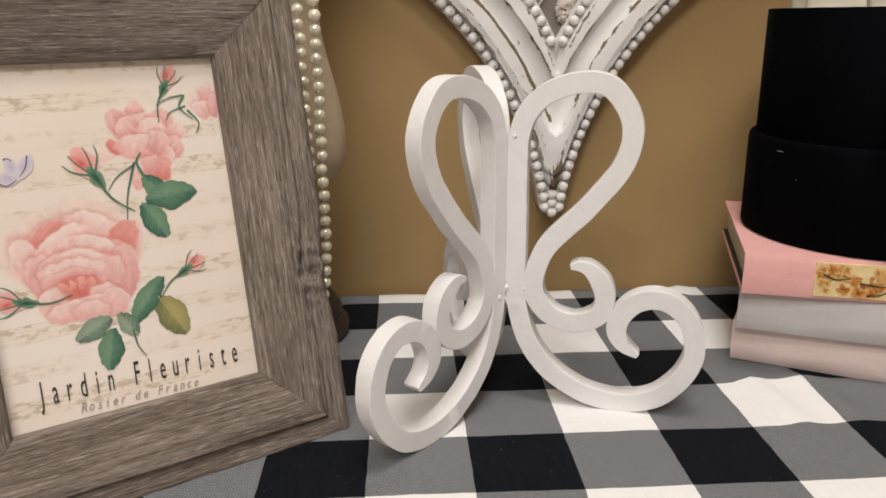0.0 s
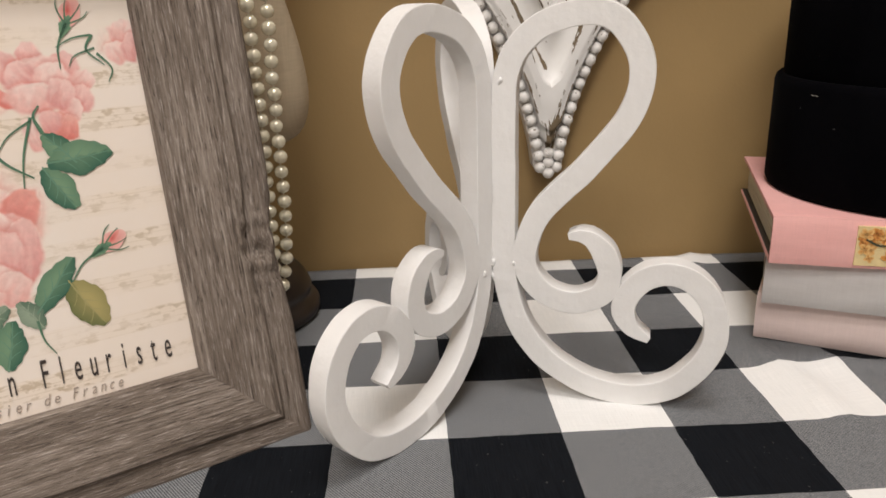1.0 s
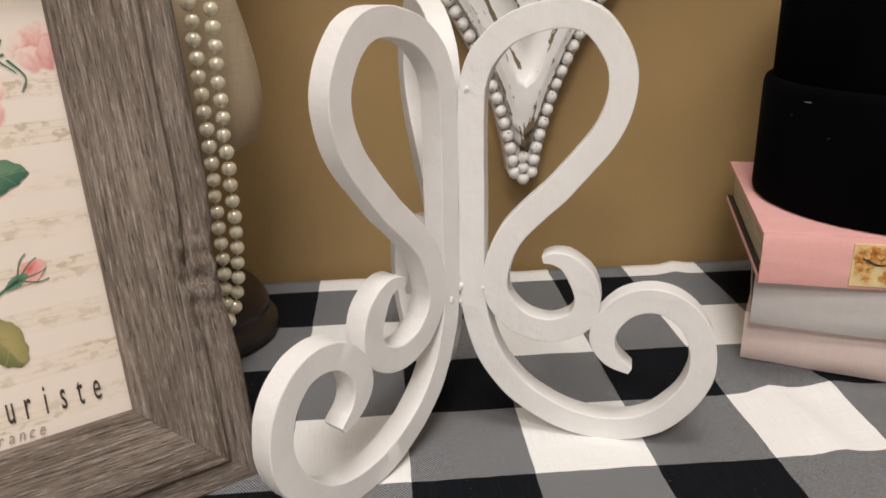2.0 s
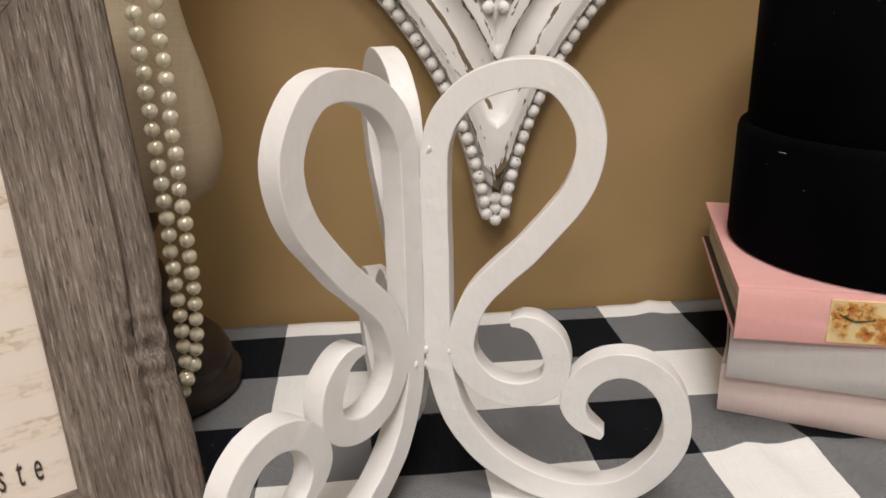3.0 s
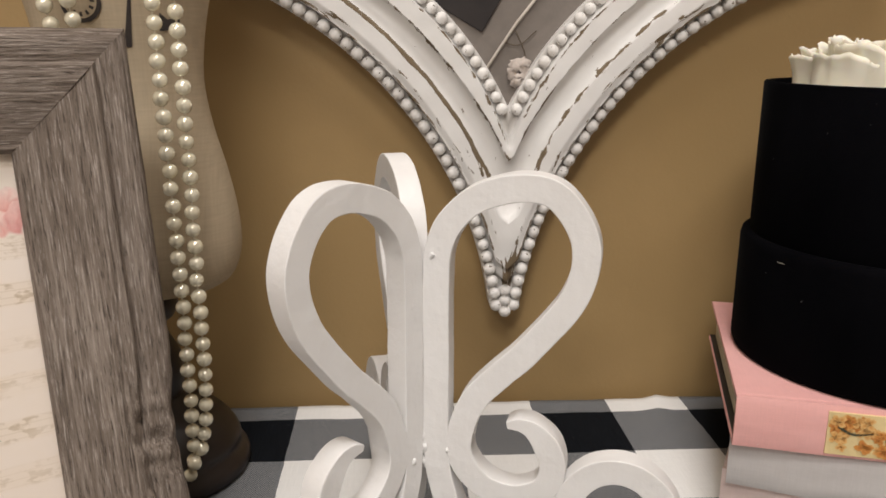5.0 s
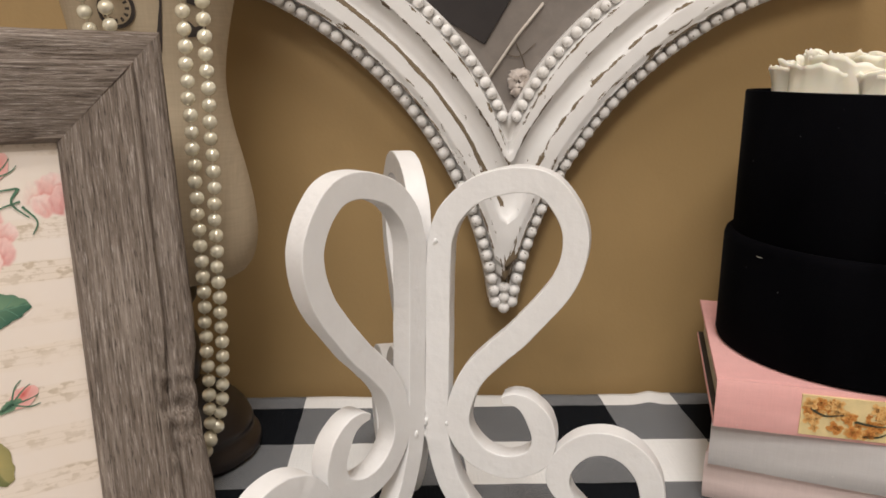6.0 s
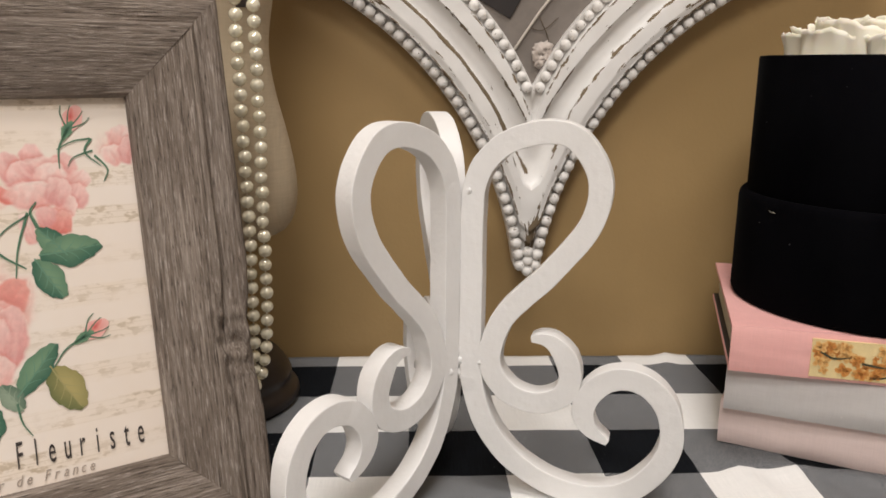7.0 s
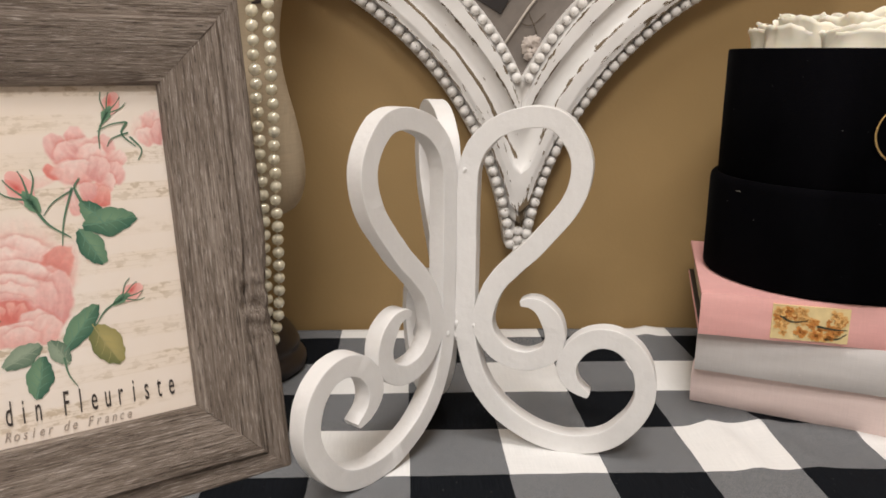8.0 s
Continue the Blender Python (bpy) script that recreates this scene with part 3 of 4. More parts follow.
def print_sheet(parent, z):
    """The printed sheet; its ink lives in a colour layer on a fine grid."""
    nx, ny = 300, 410
    xs, ys = np.linspace(-OPEN_W - 0.004, 0.004, nx), np.linspace(-0.004, OPEN_H + 0.004, ny)
    gx, gy = np.meshgrid(xs, ys, indexing="ij")
    art = np.zeros((nx, ny, 4))
    art[..., :3] = (0.81, 0.66, 0.59)
    paint_rose(art, gx, gy, -0.0745, 0.0640, 3, (
        (-17.5, 10.0, 13.5, 18.0, 30, 3, 1.0), (8.0, 26.0, 17.5, 10.0, -8, 3, 1.0), (23.0, 8.0, 10.0, 18.0, -12, 3, 1.0), (-12.0, 21.0, 12.0, 9.0, 25, 3, 0.9),
        (0.0, 6.0, 20.0, 19.0, 0, 1, 0.9), (-6.5, 17.0, 12.0, 7.5, 22, 2, 0.7), (10.0, 18.5, 13.0, 8.0, -20, 0, 1.0), (20.0, 9.0, 8.0, 13.5, -35, 2, 0.75), (-16.0, 4.0, 7.5, 15.0, 20, 0, 0.9),
        (-2.0, 12.5, 13.0, 8.0, 24, 0, 1.0), (15.0, 5.5, 12.5, 8.0, -26, 1, 0.95), (10.0, 10.0, 12.5, 5.6, -26, 0, 1.0), (20.0, -5.0, 8.0, 15.5, -10, 1, 0.75), (15.0, -6.0, 6.5, 13.5, -8, 1, 1.0), (-12.5, -3.0, 6.5, 14.0, 8, 1, 0.9),
        (-7.0, 4.0, 9.5, 6.0, 30, 1, 1.0), (4.0, 4.5, 11.0, 6.0, -16, 0, 1.0), (0.0, -1.0, 15.0, 8.0, 2, 0, 0.85), (-1.0, -4.0, 13.5, 6.5, 0, 1, 0.7), (0.5, -6.5, 11.0, 6.2, 4, 2, 0.25), (-5.5, -7.0, 3.0, 4.0, 20, 2, 0.9), (-2.0, -5.6, 2.0, 3.6, 6, 2, 1.0), (1.5, -5.4, 2.2, 3.8, -6, 2, 0.9), (5.4, -6.4, 3.0, 4.0, -20, 2, 0.9),
        (-10.5, -12.5, 7.0, 8.0, 28, 0, 0.85), (9.5, -13.0, 8.0, 8.0, -24, 0, 0.85), (0.0, -16.0, 12.5, 6.2, 0, 0, 0.9), (14.0, -16.0, 7.5, 7.0, -35, 0, 0.7), (-6.0, -16.5, 9.0, 5.2, 12, 0, 0.85), (4.0, -17.5, 8.0, 4.6, -8, 0, 0.75)))
    paint_rose(art, gx, gy, -0.0370, 0.1190, 21, (
        (-18.0, -5.5, 7.5, 4.0, 8, 3, 1.0), (0.0, 1.5, 14.0, 12.0, 0, 1, 0.9), (-9.5, 8.5, 6.2, 7.0, 28, 1, 0.9), (-1.5, 12.8, 5.0, 5.6, 5, 1, 1.0), (8.5, 7.0, 7.2, 7.4, -22, 1, 0.85), (15.0, 2.0, 4.6, 6.0, -40, 0, 0.9), (12.5, -5.0, 6.4, 6.6, -30, 1, 0.9), (9.0, -8.5, 5.4, 5.4, -60, 0, 0.8),
        (0.0, 4.5, 10.0, 9.0, 8, 0, 0.8), (-5.0, 5.5, 6.0, 6.6, 30, 1, 1.0), (4.5, 3.5, 6.8, 7.2, -18, 0, 0.95), (-12.0, -2.4, 5.6, 3.4, -38, 2, 0.6), (-2.0, -2.4, 11.0, 6.0, -6, 0, 0.9), (6.5, -2.0, 6.0, 6.2, -24, 1, 1.0),
        (3.5, -14.0, 6.6, 6.6, 10, 2, 0.8), (7.0, -15.5, 4.6, 5.8, -18, 2, 0.95), (1.8, -11.5, 4.4, 4.6, 20, 1, 0.8), (-5.8, -16.0, 3.4, 7.6, 8, 0, 0.95)))
    paint_rose(art, gx, gy, -0.0060, 0.1335, 40, ((-2.5, 1.0, 7.2, 7.4, 10, 3, 1.0), (1.5, 4.5, 5.6, 6.0, -20, 0, 0.9), (-1.0, -2.5, 6.0, 5.2, 12, 0, 0.9), (4.0, -2.0, 4.0, 6.4, -8, 1, 0.8)))
    verts = np.stack([gx.ravel(), gy.ravel(), np.full(gx.size, z)], axis=1)
    i, j = np.meshgrid(np.arange(nx - 1), np.arange(ny - 1), indexing="ij")
    q = (i * ny + j).ravel()
    me = bpy.data.meshes.new("print")
    me.from_pydata(verts.tolist(), [], np.stack([q, q + ny, q + ny + 1, q + 1], axis=1).tolist())
    layer = me.color_attributes.new("art", "FLOAT_COLOR", "POINT")
    layer.data.foreach_set("color", art.reshape(-1).astype(np.float32))
    me.materials.append(MAT_PRINT)
    ob = new("print", me)
    ob.parent = parent
    ob["label"] = "aged music-score print with pink roses"
    solid = ob.modifiers.new("thickness", "SOLIDIFY")
    solid.thickness, solid.offset = 0.0016, -1
    return ob


def printed_leaf(parent, x, y, long, wide, turn, slot, z):
    bm = bmesh.new()
    blob(bm, x, y, long / 2, wide / 2, turn, z, 0.05, x * 300, 0.28, 0, reverse=True, teeth=0.05)
    lay = bm.verts.layers.float.get("tone")
    for v in bm.verts:
        d = (v.co.x - x) * -math.sin(turn) + (v.co.y - y) * math.cos(turn)
        v[lay] = 0.15 + 0.5 * v[lay] + (0.5 if d > 0 else 0.0)
    c, s = math.cos(turn), math.sin(turn)

    def on(u, v):
        return x + c * u * long / 2 - s * v * wide / 2, y + s * u * long / 2 + c * v * wide / 2

    stroke(bm, [on(-1.0, 0.02), on(0.0, -0.06), on(0.92, 0.0)], 0.0006, z + LAYER, 1)
    for u in (-0.55, -0.15, 0.25):
        for side in (-1, 1):
            stroke(bm, [on(u, 0.0), on(u + 0.22, 0.30 * side), on(u + 0.36, 0.62 * side)], 0.0004, z + LAYER, 1)
    part("printed_leaf", bm, [GREENS[slot], VEINS[slot]], parent)


def printed_bud(parent, x, y, size, turn, z):
    bm = bmesh.new()
    c, s = math.cos(turn), math.sin(turn)
    blob(bm, x + c * size * 0.45, y + s * size * 0.45, size * 0.55, size * 0.37, turn, z, 0.05, x * 50, 0.2, 0)
    blob(bm, x + c * size * 0.5 - s * size * 0.08, y + s * size * 0.5 + c * size * 0.08, size * 0.36, size * 0.17, turn + 0.3, z + LAYER, 0.05, x * 70, 0.3, 1)
    blob(bm, x - c * size * 0.05, y - s * size * 0.05, size * 0.42, size * 0.20, turn, z + 2 * LAYER, 0.12, x * 90, 0.3, 2)
    for k, spread in enumerate((-0.75, -0.3, 0.35, 0.8)):
        a = turn + spread
        stroke(bm, [(x, y), (x + size * 0.6 * math.cos(a), y + size * 0.6 * math.sin(a)), (x + size * 0.92 * math.cos(turn + spread * 0.8), y + size * 0.92 * math.sin(turn + spread * 0.8))], size * 0.075, z + 3 * LAYER, 2)
    stroke(bm, [(x, y), (x - c * size * 0.8, y - s * size * 0.8), (x - c * size * 1.5 + s * size * 0.3, y - s * size * 1.5 - c * size * 0.3)], size * 0.10, z + 2 * LAYER, 2)
    part("printed_bud", bm, [BUDS[0], BUDS[1], GREENS[0]], parent)


def lettering(text, width, height, squeeze, material, parent, m, shear=0.0):
    """Letters of the built-in font, squeezed and set at an even pitch."""
    bm = bmesh.new()
    pitch = width / (len(text) - 0.4)
    for i, ch in enumerate(text):
        if ch == " ":
            continue
        data = bpy.data.curves.new("lettering", "FONT")
        data.body, data.resolution_u, data.size = ch, 3, height * 1.38
        data.offset = 0.004 * height
        data.shear = shear
        tmp = new("lettering_source", data)
        bpy.context.view_layer.update()
        me = bpy.data.meshes.new_from_object(tmp.evaluated_get(bpy.context.evaluated_depsgraph_get()))
        bpy.data.objects.remove(tmp)
        co = np.array([v.co[:] for v in me.vertices])
        mid = (co[:, 0].min() + co[:, 0].max()) / 2
        for v in me.vertices:
            v.co.x = (v.co.x - mid) * squeeze + pitch * (i + 0.3)
        bm.from_mesh(me)
    ob = part("lettering", bm, material, parent, smooth=False)
    ob.matrix_local = m
    return ob


def picture_frame():
    base = frame_matrix()
    thing = empty("picture_frame", base)
    tagged(thing, "weathered grey wooden picture frame with a vintage rose print", "picture frame")
    for name, inner, m, seed, gnarl in (
        ("bottom_rail", OPEN_W, pose(0, 0, 0, 0, 0, 180), 1.0, None),
        ("right_rail", OPEN_H, pose(0, OPEN_H, 0, 0, 0, -90), 5.0, 0.112),
        ("top_rail", OPEN_W, pose(-OPEN_W, OPEN_H, 0), 9.0, None),
        ("left_rail", OPEN_H, pose(-OPEN_W, 0, 0, 0, 0, 90), 13.0, None),
    ):
        rail = part(name, rail_mesh(inner, seed, gnarl), MAT_WOOD, thing)
        rail.matrix_local = m
        rail.data.set_sharp_from_angle(angle=radians(40))
    back = part("backing", box(-OPEN_W - 0.03, -0.03, -0.0130, 0.03, OPEN_H + 0.03, -0.0070, 0.0005), MAT_BOARD, thing, smooth=False)
    leg = part("easel_leg", box(-OPEN_W / 2 - 0.018, -0.034, -0.0030, -OPEN_W / 2 + 0.018, 0.10, 0.0, 0.0005), MAT_BOARD, thing, smooth=False)
    leg.matrix_local = pose(0, 0.0, -0.0135) @ pose(0, 0.10, 0, 24, 0, 0) @ pose(0, -0.10, 0)

    z0 = -0.0048
    sheet = print_sheet(thing, z0)
    z = z0 + 0.00015

    def at(a, b):
        return a + 0.0372, b - 0.0402

    for a, b, long, wide, deg, slot in ((-0.0655, 0.1335, 0.024, 0.0145, 5, 0), (-0.0745, 0.1225, 0.020, 0.0120, -62, 0), (-0.0720, 0.1375, 0.016, 0.010, 130, 0),
                                        (-0.0835, 0.0870, 0.025, 0.0115, 50, 0), (-0.0735, 0.0775, 0.023, 0.0150, -62, 2), (-0.1080, 0.0785, 0.018, 0.0105, 25, 1),
                                        (-0.1025, 0.0680, 0.0195, 0.0120, 75, 0), (-0.0935, 0.0775, 0.014, 0.009, 120, 1)):
        printed_leaf(sheet, *at(a, b), long, wide, radians(deg), slot, z + 0.00024 + 0.003 * abs(a + 0.0755) ** 1.5)
    for a, b, size, deg in ((-0.0610, 0.1825, 0.0108, 62), (-0.0970, 0.1455, 0.0150, 118), (-0.1335, 0.0955, 0.0125, 168), (-0.0645, 0.0972, 0.0108, 28)):
        printed_bud(sheet, *at(a, b), size, radians(deg), z + 0.00030)
    for line, wide in ((((-0.0795, 0.150), (-0.0845, 0.136), (-0.0865, 0.1245)), 0.0016), (((-0.0795, 0.149), (-0.0880, 0.144), (-0.0925, 0.1385)), 0.0012),
                       (((-0.0525, 0.1785), (-0.0555, 0.173), (-0.0500, 0.167)), 0.0016), (((-0.0525, 0.1735), (-0.0600, 0.171), (-0.0625, 0.1675)), 0.0012),
                       (((-0.052, 0.1715), (-0.0475, 0.1655), (-0.0495, 0.1605)), 0.0014), (((-0.0530, 0.1785), (-0.0600, 0.1775), (-0.066, 0.1745)), 0.0012),
                       (((-0.0920, 0.0750), (-0.0910, 0.0670), (-0.0880, 0.0610)), 0.0014), (((-0.0765, 0.1435), (-0.0785, 0.1500), (-0.0760, 0.1540)), 0.0022)):
        bm = bmesh.new()
        stroke(bm, [at(*p) for p in line], 0.7 * wide, z + 0.00034)
        part("printed_stem", bm, GREENS[0], sheet)
    bm = bmesh.new()
    bx, by = at(-0.1275, 0.1495)
    for k, (dx, dy, rx, ry, deg) in enumerate(((0.0035, 0.0030, 0.0058, 0.0030, 55), (-0.0030, -0.0010, 0.0052, 0.0034, 20), (-0.0015, 0.0035, 0.0040, 0.0026, 100))):
        blob(bm, bx + dx, by + dy, rx, ry, radians(deg), z + 0.0002 + k * LAYER, 0.08, k + 2.0, 0.1)
    part("printed_butterfly", bm, LILAC, sheet)
    bm = bmesh.new()
    for pts in (((0.0052, 0.0076), (0.0040, 0.0030), (0.0010, -0.0010)), ((-0.0070, -0.0030), (-0.0040, -0.0042), (0.0000, -0.0020)), ((-0.0040, 0.0066), (-0.0026, 0.0072), (-0.0008, 0.0060))):
        stroke(bm, [(bx + a, by + b) for a, b in pts], 0.0007, z + 0.00026)
    part("printed_outline", bm, LILAC_DARK, sheet)
    x, y = at(-0.1355, 0.0500)
    lettering("Jardin Fleuriste", 0.0895, 0.0114, 0.38, MAT_INK, sheet, pose(x, y, z + 0.00038, 0, 0, -1.2))
    x, y = at(-0.1190, 0.0428)
    lettering("Rosier de France", 0.052, 0.0046, 0.72, MAT_INK_PALE, sheet, pose(x, y, z + 0.00038, 0, 0, -1.5), 0.32)


picture_frame()

# ---------------------------------------------------------------- wall star frame
STAR_X, STAR_Z, STAR_DEPTH = 0.0314, 0.2865, 0.011
OUT_K, OUT_R = 0.2513, 0.2444
IN_K, IN_R = 0.1804, 0.1990


def star_edge(k, rad, blunt, count):
    """One closed outline with four blunt tips; its sides are arcs of the given radius round (k, k)."""
    rise = math.asin((k - blunt) / rad)
    pts = []
    for c, s in ((1, 0), (0, 1), (-1, 0), (0, -1)):
        a0, a1 = math.pi + rise, 1.5 * math.pi - rise
        apex = k - rad * math.cos(rise) + 0.8 * blunt
        ring = [(apex, 0.0)] + [(k + rad * math.cos(a), k + rad * math.sin(a)) for a in np.linspace(a0, a1, count - 1)]
        pts += [(c * x - s * y, s * x + c * y) for x, y in ring]
    return np.array(pts)


def star_profile(do, di, along, across):
    """Height of the moulding from the distances to the outer and the inner edge: height, wear, darkening."""
    def bump(d, at, half):
        return np.clip(1 - np.abs(d - at) / half, 0, 1)

    def step(d, a, b):
        t = np.clip((d - a) / (b - a), 0, 1)
        return t * t * (3 - 2 * t)

    # the blunt point itself is all bead ledge
    do = do * (1 - step(along, 0.199, 0.205))
    # near a point the channel ends in a rounded hollow
    soft = 0.0075 * step(along, 0.105, 0.160)
    eased = np.sqrt(across ** 2 + soft ** 2) - soft
    dc = np.maximum(np.hypot(along - OUT_K, eased - OUT_K) - OUT_R, 0)
    h = 0.0042 + 0.0080 * step(do, 0.0074, 0.0084) + 0.0016 * step(do, 0.0084, 0.0135)
    t = np.clip((dc - 0.0225) / 0.0140, 0, 1)
    h = h - 0.0034 * step(dc, 0.0215, 0.0227) - 0.0052 * np.sin(math.pi * t) ** 0.8 + 0.0030 * step(dc, 0.0357, 0.0367)
    h = np.where(di < 0.0090, 0.0052 + (h - 0.0052) * step(di, 0.0076, 0.0086), h)
    wear = np.maximum.reduce([0.82 * bump(dc, 0.0219, 0.0016) * (1 - 0.7 * step(along, 0.140, 0.158)), 0.75 * bump(do, 0.0088, 0.0014), 0.45 * bump(do, 0.0125, 0.003), 0.72 * bump(dc, 0.0365, 0.0016), 0.7 * bump(di, 0.0092, 0.0016), 0.8 * bump(across, 0.0, 0.0014) * step(along, 0.176, 0.190)])
    # darker towards the middle of each bead ledge, fading at its sides
    darkening = np.maximum(bump(do, 0.0040, 0.0046), bump(di, 0.0038, 0.0046))
    return h, wear, darkening


def star_panel():
    bm = box(-0.072, -0.072, 0.0, 0.072, 0.072, 0.0022)
    bmesh.ops.rotate(bm, verts=bm.verts, matrix=Matrix.Rotation(math.pi / 4, 3, "Z"))
    return bm


def star_frame():
    thing = empty("wall_frame", pose(STAR_X, WALL_Y - 0.001, STAR_Z, 90, 0, 0))
    tagged(thing, "distressed white star-shaped wall frame with beaded edges", "wall decor")
    side = 72
    outer = star_edge(OUT_K, OUT_R, 0.0092, side)
    inner = star_edge(IN_K, IN_R, 0.0008, side)
    total = len(outer)
    fs = np.unique(np.concatenate([np.linspace(0, 1, 84), np.linspace(0, 0.30, 40)]))
    grid = outer[:, None, :] * (1 - fs)[None, :, None] + inner[:, None, :] * fs[None, :, None]
    flat = grid.reshape(-1, 2)

    # distances to the two edges, mitred along the axes
    fold = np.abs(flat)
    do = np.maximum(np.hypot(fold[:, 0] - OUT_K, fold[:, 1] - OUT_K) - OUT_R, 0)
    di = np.maximum(IN_R - np.hypot(fold[:, 0] - IN_K, fold[:, 1] - IN_K), 0)
    h, wear, darkening = star_profile(do, di, fold.max(axis=1), fold.min(axis=1))
    h = h + STAR_DEPTH
    # one side has lost its paint along the groove
    wear = wear + 1.15 * np.clip(1 - np.abs(do - 0.0220) / 0.0021, 0, 1) * ((flat[:, 0] < 0) & (flat[:, 1] < -0.02) & (flat[:, 1] > -0.19))
    run = np.concatenate([[0], np.cumsum(np.linalg.norm(np.diff(outer, axis=0), axis=1))])
    nf = len(fs)
    bm = bmesh.new()
    lw, lg, lr = bm.verts.layers.float.new("wear"), bm.verts.layers.float.new("darkening"), bm.verts.layers.float_vector.new("run")
    verts = []
    for i in range(total):
        row = []
        for j in range(nf):
            k = i * nf + j
            v = bm.verts.new((flat[k][0], flat[k][1], h[k] + 0.0004 * noise.noise((flat[k][0] * 90, flat[k][1] * 90, 1.0))))
            v[lw], v[lg], v[lr] = wear[k], darkening[k], (run[i], do[k], 0)
            row.append(v)
        b = bm.verts.new((inner[i][0], inner[i][1], 0.0))
        b[lr] = (run[i], 0.1, 0)
        a = bm.verts.new((outer[i][0], outer[i][1], 0.0))
        a[lr] = (run[i], -0.01, 0)
        verts.append([a] + row + [b])
    for i in range(total):
        p, q = verts[i], verts[(i + 1) % total]
        for j in range(len(p) - 1):
            bm.faces.new((p[j], q[j], q[j + 1], p[j + 1]))
        bm.faces.new((p[-1], q[-1], q[0], p[0]))
    bmesh.ops.recalc_face_normals(bm, faces=bm.faces)
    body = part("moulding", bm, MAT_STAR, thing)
    body.data.set_sharp_from_angle(angle=radians(48))

    me = bpy.data.meshes.new("bead")
    b = ball(0.0039, 2)
    b.to_mesh(me)
    b.free()
    me.materials.append(MAT_BEAD)
    me.polygons.foreach_set("use_smooth", [True] * len(me.polygons))
    rnd = random.Random(8)
    for line, inset, gap, height, size in ((outer, 0.0038, 0.0079, 0.0064, 1.0), (inner, -0.0040, 0.0074, 0.0072, 0.90)):
        for q in range(4):
            arc = line[q * side + 1:(q + 1) * side].tolist()
            arc = np.array(arc)
            t = np.gradient(arc, axis=0)
            t /= np.linalg.norm(t, axis=1)[:, None]
            nrm = np.stack([-t[:, 1], t[:, 0]], axis=1)
            off = arc + nrm * inset
            # keep to the side of the tip's own axis
            ax0, ax1 = np.array(((1, 0), (0, 1), (-1, 0), (0, -1))[q]), np.array(((0, 1), (-1, 0), (0, -1), (1, 0))[q])
            keep = (off @ ax1 > 0.0036) & (off @ ax0 > 0.0036)
            off = off[keep]
            d = np.concatenate([[0], np.cumsum(np.linalg.norm(np.diff(off, axis=0), axis=1))])
            n = int(d[-1] // gap)
            for k in range(n + 1):
                s = d[-1] * k / n
                x, y = np.interp(s, d, off[:, 0]), np.interp(s, d, off[:, 1])
                o = new("bead", me)
                o.parent = thing
                o.matrix_local = pose(x, y, height + STAR_DEPTH, 0, 0, rnd.uniform(0, 360)) @ Matrix.Diagonal((size * rnd.uniform(0.93, 1.06), size * rnd.uniform(0.93, 1.06), 0.95 * size, 1))
    for q in range(4):
        a = math.pi / 2 * q
        for r in (outer[0][0] - 0.0042, outer[0][0] - 0.0112, outer[0][0] - 0.0178):
            o = new("bead", me)
            o.parent = thing
            o.matrix_local = pose(r * math.cos(a), r * math.sin(a), 0.0072 + STAR_DEPTH)

    # panel behind the opening: grey boards, pale twig and a dried flower
    grey = plain("grey_barn_board", (0.20, 0.175, 0.155), 0.8, 140.0, 0.5, bump=0.4, depth=0.001)
    dark = plain("charred_board", (0.028, 0.023, 0.022), 0.8, 140.0, 0.5)
    panel = part("panel", star_panel(), grey, thing, "grey weathered wooden board", smooth=False)
    panel.matrix_local = pose(0, 0, 0.006)
    strip = part("dark_board", box(-0.075, -0.008, 0.0, 0.012, 0.030, 0.0030, 0.0004), dark, panel, smooth=False)
    strip.matrix_local = pose(-0.022, -0.040, 0.0008, 0, 0, -30)
    twig = part("twig", tube([(-0.016, -0.078, 0.0045), (-0.008, -0.066, 0.0046), (0.004, -0.048, 0.0046), (0.020, -0.028, 0.0045)], 0.0009, 6), plain("pale_twig", (0.55, 0.50, 0.44), 0.8), panel)
    for pts in (((0.004, -0.052, 0.004), (0.010, -0.066, 0.0042), (0.009, -0.078, 0.0042)), ((-0.004, -0.058, 0.004), (0.006, -0.060, 0.0042), (0.016, -0.052, 0.0042))):
        part("sprig", tube(glide(pts, 10)[0].tolist(), 0.0004, 5), plain("dry_sprig", (0.11, 0.085, 0.06), 0.85), panel)
    petal_mat = plain("dried_flower", (0.62, 0.55, 0.50), 0.85, 300.0, 0.3)
    for k in range(9):
        bm = bmesh.new()
        bmesh.ops.create_grid(bm, x_segments=4, y_segments=4, size=0.0042)
        for v in bm.verts:
            v.co.z = 0.0035 * noise.noise(v.co * 330 + Vector((k * 3, 0, 0))) + 0.0018
            v.co.x *= 0.6 + 0.3 * noise.noise((v.co.y * 300, k, 0))
        p = part("dried_petal", bm, petal_mat, panel)
        p.matrix_local = pose(0.0065 + 0.0040 * math.cos(k * 2.4), -0.0755 + 0.0050 * math.sin(k * 2.4), 0.0045, 20 * math.sin(k), 25 * math.cos(k * 1.7), k * 47)
        p.modifiers.new("thickness", "SOLIDIFY").thickness = 0.0003


star_frame()

# ---------------------------------------------------------------- dress form with pearls
FORM = (-0.166, 0.147)


